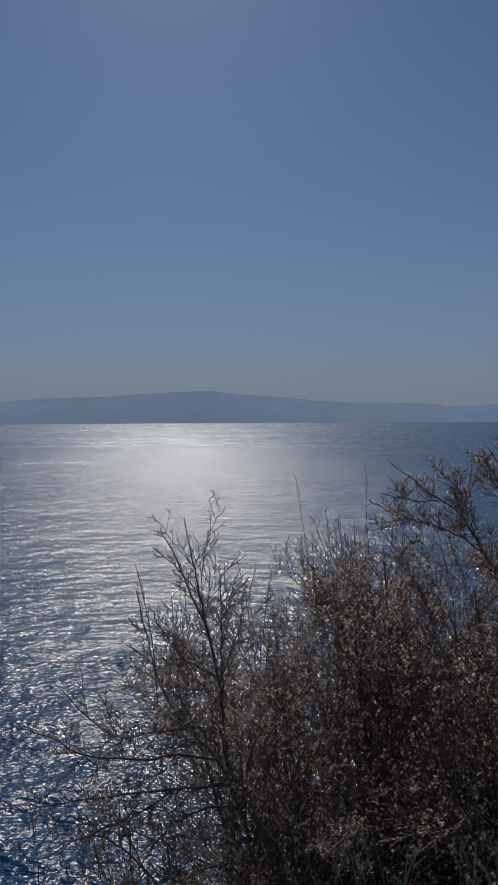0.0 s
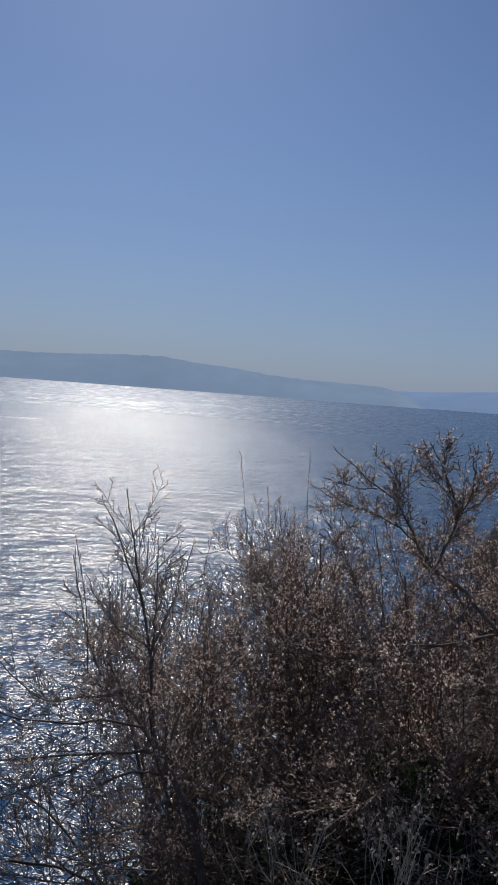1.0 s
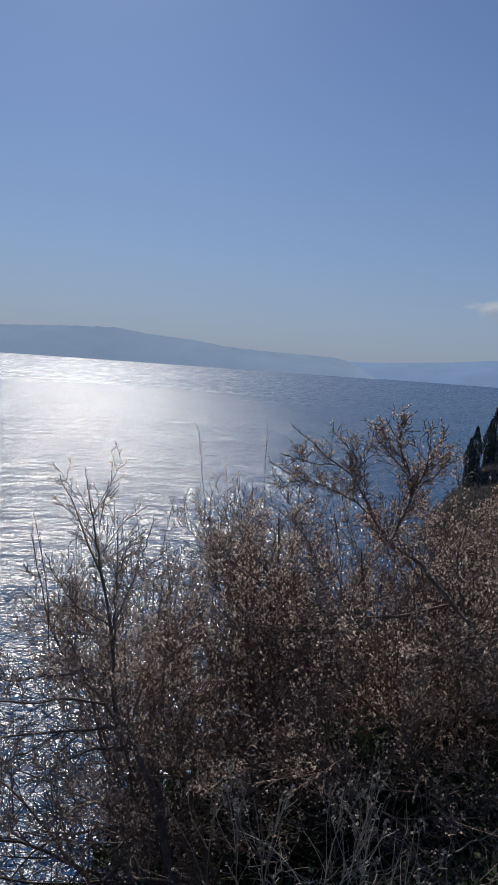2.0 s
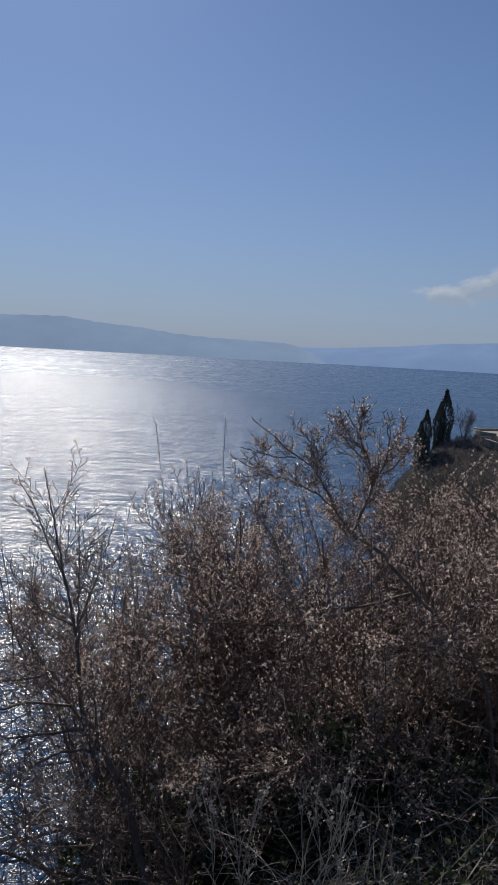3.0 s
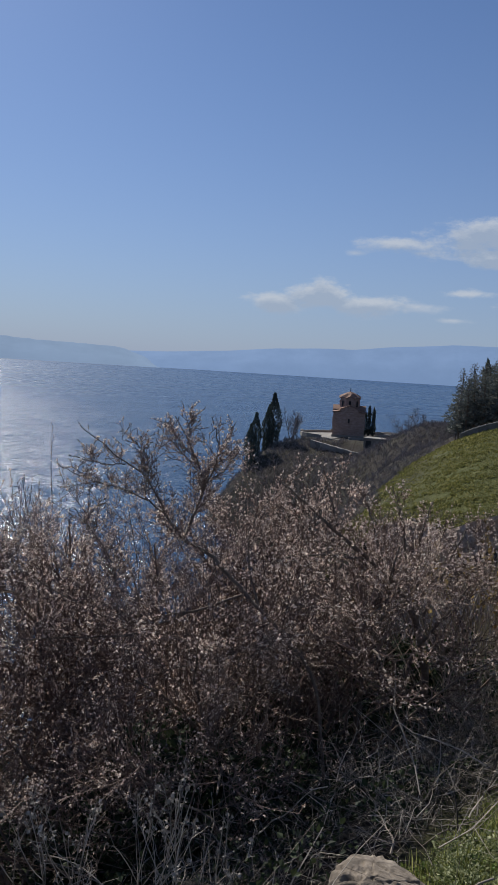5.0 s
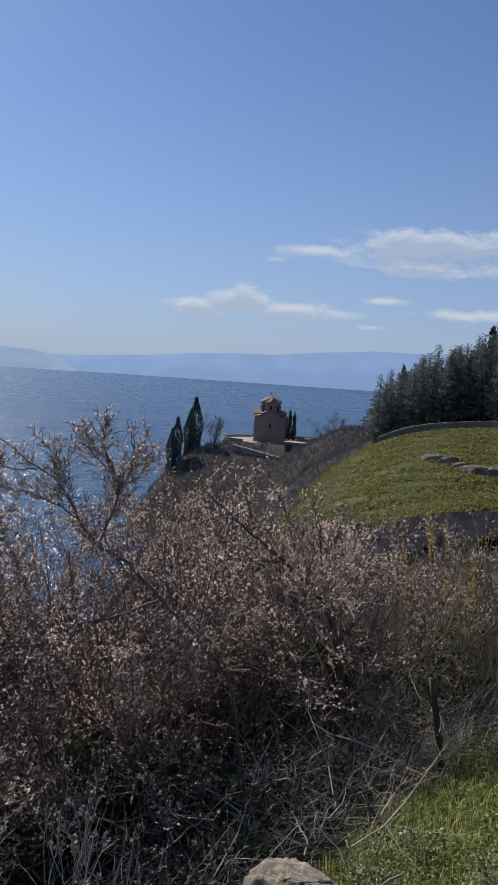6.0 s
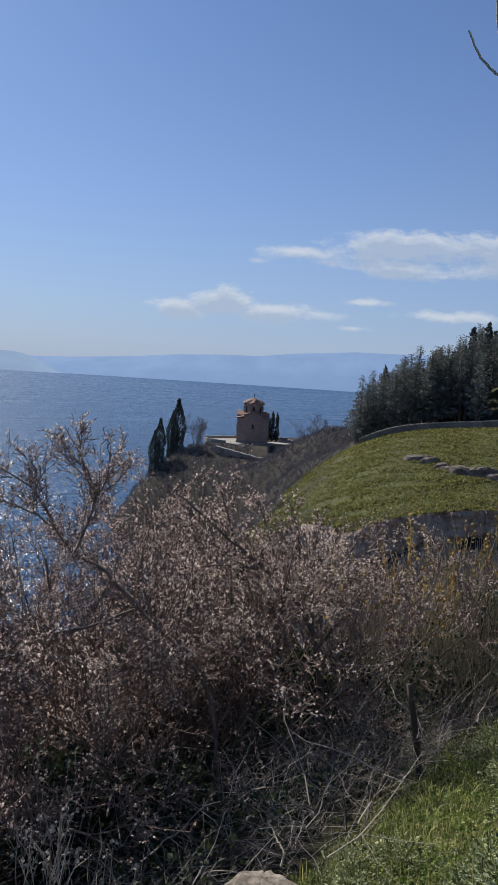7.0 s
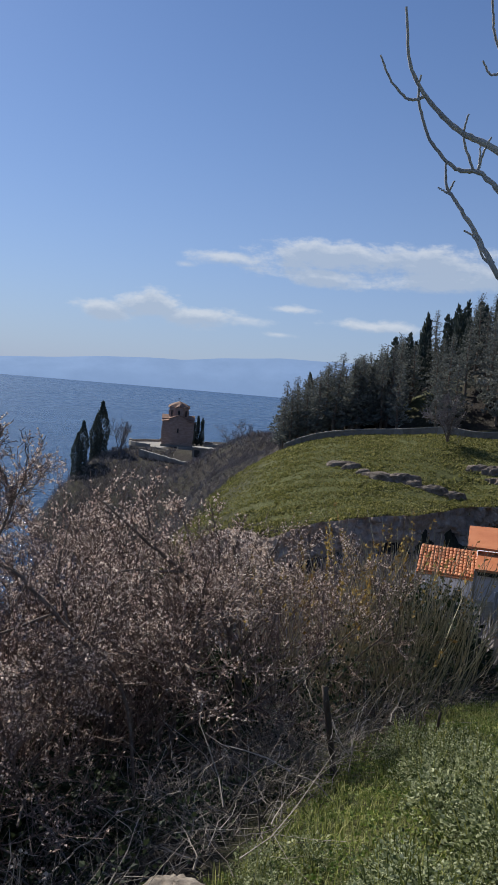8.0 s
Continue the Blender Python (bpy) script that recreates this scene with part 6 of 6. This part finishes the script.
def far_scrub(seed, n, az0, az1, d0, d1, name, label, size, mat, low=-60.0):
    """Brown leafless scrub over the spit and cove slopes: countless small twiggy clumps."""
    r = np.random.RandomState(seed)
    az, d = np.radians(r.uniform(az0, az1, n)), r.uniform(d0, d1, n)
    x, y = d * np.sin(az), d * np.cos(az)
    u, v = to_uv(x, y)
    z = height(x, y)
    turf = (u > 53) & (u < 90) & (v < 20.5 + 2 * fbm(u, v, 3.0, 3, 14))
    built = (np.hypot(x - 89.5, y - 147) < 14.0) | (np.hypot(x - 86, y - 128) < 8.5)
    keep = (z > -31) & ~turf & ~built & (fbm(u, v, 4.0, 3, 3) > -0.5)
    x, y, z = x[keep], y[keep], z[keep]
    m = len(x)
    k = 8
    s = size * r.uniform(0.5, 1.3, m) * np.clip(np.hypot(x, y) / 130, 0.42, 1.0) if low < -50 else size * r.uniform(0.5, 1.3, m)
    p = np.repeat(np.stack([x, y, z + LAKE - 0.1], 1), k, 0)
    dd = unit(np.stack([r.normal(0, 0.55, m * k), r.normal(0, 0.55, m * k), np.ones(m * k)], 1))
    ln = np.repeat(s, k) * r.uniform(0.5, 1.1, m * k)
    V1, F1 = leaves(p, dd, ln, r, 0.028, 0.05)
    ob = quick_mesh(name, V1, F1, mat, kind="stuff")
    tagged(ob, label, "scrub")


far_scrub(80, 24000, 18, 42, 56, 172, "scrub", "leafless brown scrub covering the spit below the church", 1.05, FAR_TWIG)
far_scrub(82, 5000, 34, 57, 33, 57, "foot_scrub", "leafless brown scrub at the foot of the cliff", 0.9, FAR_TWIG, -40.0)
far_scrub(81, 3000, 12, 56, 12, 55, "cove_scrub", "leafless brown scrub in the cove below the knoll", 1.1, FAR_TWIG, -40.0)


def lamp_post(az, dist, tall):
    x, y = ray_xy(az, dist)
    ob = thing("street_lamp", (x, y, ground_z(x, y)), "slim dark street lamp with a small head", "street lamp", "street lamps")
    v, f = tubes(np.array([[(0, 0, -0.2), (0, 0, tall * 0.5), (0, 0, tall)]], float), np.array([[0.06, 0.045, 0.035]]), 7)
    quick_mesh("pole", v, f, METAL, ob)
    bm = bmesh.new()
    bmesh.ops.create_cone(bm, cap_ends=True, segments=8, radius1=0.10, radius2=0.2, depth=0.35, matrix=Matrix.Translation((0, 0, tall + 0.15)))
    part("lamp_head", bm, COPING, ob, "pale lamp head")


lamp_post(44.2, 96, 4.0)
lamp_post(38.0, 140, 3.6)


# ---- houses ----
def tile_roof(parent, wide, deep, rise, m, tile_w=0.22, tile_l=0.34, clay=TILE):
    """A slope of rounded clay tiles over a deck; x along the eave, y up the slope."""
    bm = bmesh.new()
    box(bm, 0, wide, 0, deep, -0.08, 0.0)
    deck = part("roof", bm, clay, parent, "terracotta tile roof")
    deck.matrix_basis = m @ pose(0, 0, 0, math.degrees(math.atan2(rise, deep)), 0, 0)
    # one bent tile, shared by all
    seg = 5
    vs, fs = [], []
    for e, y in enumerate((0.0, tile_l * 1.12)):
        for k in range(seg + 1):
            t = math.pi * k / seg
            vs.append((tile_w * (0.5 - 0.5 * math.cos(t)) * 0.96, y, 0.02 + 0.055 * math.sin(t) + (0.03 if e == 0 else 0.0)))
    for k in range(seg):
        fs.append((k, k + 1, seg + 2 + k, seg + 1 + k))
    fs += [tuple(range(seg, -1, -1))]
    me = bpy.data.meshes.new("roof_tile")
    me.from_pydata(vs, [], fs)
    me.materials.append(clay)
    r = random.Random(6)
    for i in range(int(wide / tile_w)):
        for j in range(int(deep / tile_l)):
            o = new("roof_tile", me)
            o.parent = deck
            o.matrix_basis = pose(i * tile_w + r.uniform(-0.006, 0.006), j * tile_l + r.uniform(-0.012, 0.012), 0.004, r.uniform(-1, 1), 0, r.uniform(-1.2, 1.2))
    return deck


def roadside_house():
    x, y = 23.8, 17.6
    g = ground_z(x, y)
    up = LAKE - g                       # heights below are given over the first camera
    ob = thing("house", (x, y, g), "low grey plastered house with orange roofs", "house", turn=-53.5)
    bm = bmesh.new()
    box(bm, 0.36, 6.5, -0.75, 4.0, -2.0, up - 5.58)
    part("wall", bm, PLASTER, ob)
    for lo in ([(-0.05, 0.25, up - 5.12), (7.0, -0.15, up - 5.0), (7.0, 2.2, up - 4.35), (-0.05, 2.2, up - 4.62)],
               [(0.30, -1.05, up - 5.68), (7.0, -1.25, up - 5.60), (7.0, 0.45, up - 5.14), (0.36, 0.45, up - 5.28)]):
        bm = bmesh.new()
        prism(bm, lo, [(a, b, c + 0.09) for a, b, c in lo])
        bmesh.ops.recalc_face_normals(bm, faces=bm.faces)
        part("roof_panel", bm, ORANGE_ROOF, ob, "smooth orange roof sheet")
    # near-black strip along the lower edge of the eave
    bm = bmesh.new()
    box(bm, 0.38, 6.8, -0.98, -0.90, up - 5.84, up - 5.66)
    part("eave_strip", bm, DARK, ob, "dark strip under the eave")
    bm = bmesh.new()
    box(bm, 0.28, 0.36, -0.82, -0.74, -1.0, up - 5.7)
    part("downpipe", bm, COPING, ob)
    for i in range(3):
        for j in range(4):
            bm = bmesh.new()
            box(bm, 0.46 + 0.30 * i, 0.745 + 0.30 * i, -0.80, -0.72, up - 7.55 + 0.195 * j, up - 7.37 + 0.195 * j)
            part("brick", bm, PAVER, ob)
    bm = bmesh.new()
    bmesh.ops.create_cone(bm, cap_ends=True, segments=10, radius1=0.06, radius2=0.06, depth=4.0, matrix=Matrix.Translation((1.12, -1.2, up - 8.3)))
    part("pole", bm, COPING, ob, "pale metal pole")
    shed = thing("shed", (x, y, g), "small outbuilding with a terracotta tile roof", "shed", turn=-53.5)
    bm = bmesh.new()
    box(bm, -1.7, 0.9, 2.0, 4.6, -2.0, up - 6.75)
    part("wall", bm, PLASTER, shed)
    tile_roof(shed, 3.0, 2.1, 0.85, pose(-1.95, 1.9, up - 6.62, 0, 0, 0), 0.15, 0.22)


PAVER = material("pale_brick", [(0.36, 0.30, 0.22), (0.46, 0.40, 0.30), (0.55, 0.48, 0.37)], 6, 0.9, 0.3, 0.01, 40)
roadside_house()


def slope_house():
    """House below the shrubs, of which a ribbed brown roof and a pale wall top show between the twigs."""
    x, y = 2.3, 11.0
    gz = ground_z(x, y)
    ob = thing("slope_house", (x, y, gz), "house below the slope with a ribbed brown roof and pale walls", "house", turn=-16)
    top = LAKE - 5.35 - gz
    bm = bmesh.new()
    box(bm, -0.4, 3.0, 0.15, 2.4, -2.5, top)
    part("wall", bm, COPING, ob)
    bm = bmesh.new()
    m = pose(-0.6, 0, top + 0.06, 18, 0, 0)
    box(bm, 0, 3.8, 0, 2.3, -0.04, 0.0)
    deck = part("roof", bm, DULL_TILE, ob, "brown ribbed roof sheet")
    deck.matrix_basis = m
    me = bpy.data.meshes.new("roof_rib")
    me.from_pydata([(0, 0, 0.004), (0.025, 0, 0.034), (0.05, 0, 0.004), (0, 2.3, 0.004), (0.025, 2.3, 0.034), (0.05, 2.3, 0.004)], [], [(0, 1, 4, 3), (1, 2, 5, 4), (0, 2, 1), (3, 4, 5)])
    me.materials.append(DULL_TILE)
    for i in range(46):
        o = new("roof_rib", me)
        o.parent = deck
        o.matrix_basis = pose(0.02 + i * 0.082, 0, 0)


slope_house()


# ---- bare tree beside the viewpoint, whose branches reach into view ----
def near_tree():
    D = 2.3
    g = Grower(90)
    r = g.rng
    base = np.array([2.75, 0.55, 0.0])
    base[2] = ground_z(base[0], base[1]) - 0.1
    crotch = np.array([2.7, 0.75, LAKE + 0.05])

    def q(az, el, d=D):
        return at_ray(az, el, d) + np.array([0.04, -0.058, 0.193])

    mid = q(58.0, 12.0, 2.4)
    limbs = [
        ([base, (base + crotch) / 2 + np.array([0.03, 0, 0]), crotch], 0.055, 0.04),
        ([crotch, q(63, 9, 2.5), q(57.5, 14.3), q(52.5, 17.7), q(49.6, 19.0), q(47.1, 21.1), q(45.7, 23.2), q(45.1, 26.3)], 0.017, 0.0035),
        ([q(47.1, 21.1), q(45.9, 20.9), q(44.5, 22.0), q(43.6, 23.5)], 0.0055, 0.003),
        ([crotch, q(62, 6.0, 2.4), q(57, 11.0, 2.35), q(53.2, 14.8), q(51.4, 16.3), q(49.6, 16.6), q(47.7, 18.4), q(46.6, 20.9), q(46.6, 22.4)], 0.013, 0.003),
        ([q(51.2, 16.4), q(51.5, 17.6), q(51.9, 18.6)], 0.005, 0.003),
        ([q(50.9, 16.5), q(50.0, 18.6), q(50.2, 20.0)], 0.005, 0.0028),
        ([q(51.3, 16.6), q(51.2, 18.2)], 0.004, 0.0025),
        ([crotch, q(60, 2.5, 2.4), q(56, 6.2, 2.35), q(53.4, 9.5), q(51.6, 12.2), q(50.1, 14.2), q(49.2, 15.4), q(48.95, 16.9)], 0.016, 0.003),
        ([q(53.0, 10.4), q(52.3, 10.6), q(51.5, 12.0), q(50.7, 12.5)], 0.005, 0.003),
        ([q(49.6, 14.8), q(48.6, 15.3)], 0.004, 0.0025),
        ([q(49.4, 15.0), q(49.7, 15.8)], 0.004, 0.0025),
        ([crotch, q(60, 18, 2.45), q(55, 20.5, 2.4), q(52.4, 22.5), q(51.9, 25.5), q(52.6, 29.5), q(52.9, 33)], 0.014, 0.004),
        ([q(52.0, 23.5), q(51.3, 25.0), q(50.9, 27.4)], 0.0048, 0.003),
        ([q(52.4, 22.5), q(51.4, 22.4), q(50.8, 23.2)], 0.0045, 0.0028),
        ([crotch, q(70, 20, 2.6), q(66, 34, 2.7), q(60, 42, 2.8)], 0.02, 0.005)]
    o = base.copy()
    ob = thing("fig_tree", tuple(o), "leafless grey tree with upcurved knobbly branches beside the viewpoint", "tree")
    for k, (pts, a, b) in enumerate(limbs):
        n = 8 * len(pts)
        line = curve_through(pts, n)
        rad = np.linspace(a, b, n) * (1.0 if k == 0 else 0.8) * (1 + 0.16 * (np.sin(np.arange(n) * 1.9 + k) > 0.75))
        line = line + r.normal(0, 0.0008, line.shape)
        v, f = tubes((line - o)[None], rad[None], 8)
        quick_mesh("trunk" if k == 0 else "branch", v, f, FIG_BARK, ob, smooth=True)


FIG_BARK = material("smooth_grey_bark", [(0.28, 0.262, 0.25), (0.46, 0.44, 0.425), (0.60, 0.58, 0.56)], 10, 0.8, 0.5, 0.004, 120)
near_tree()
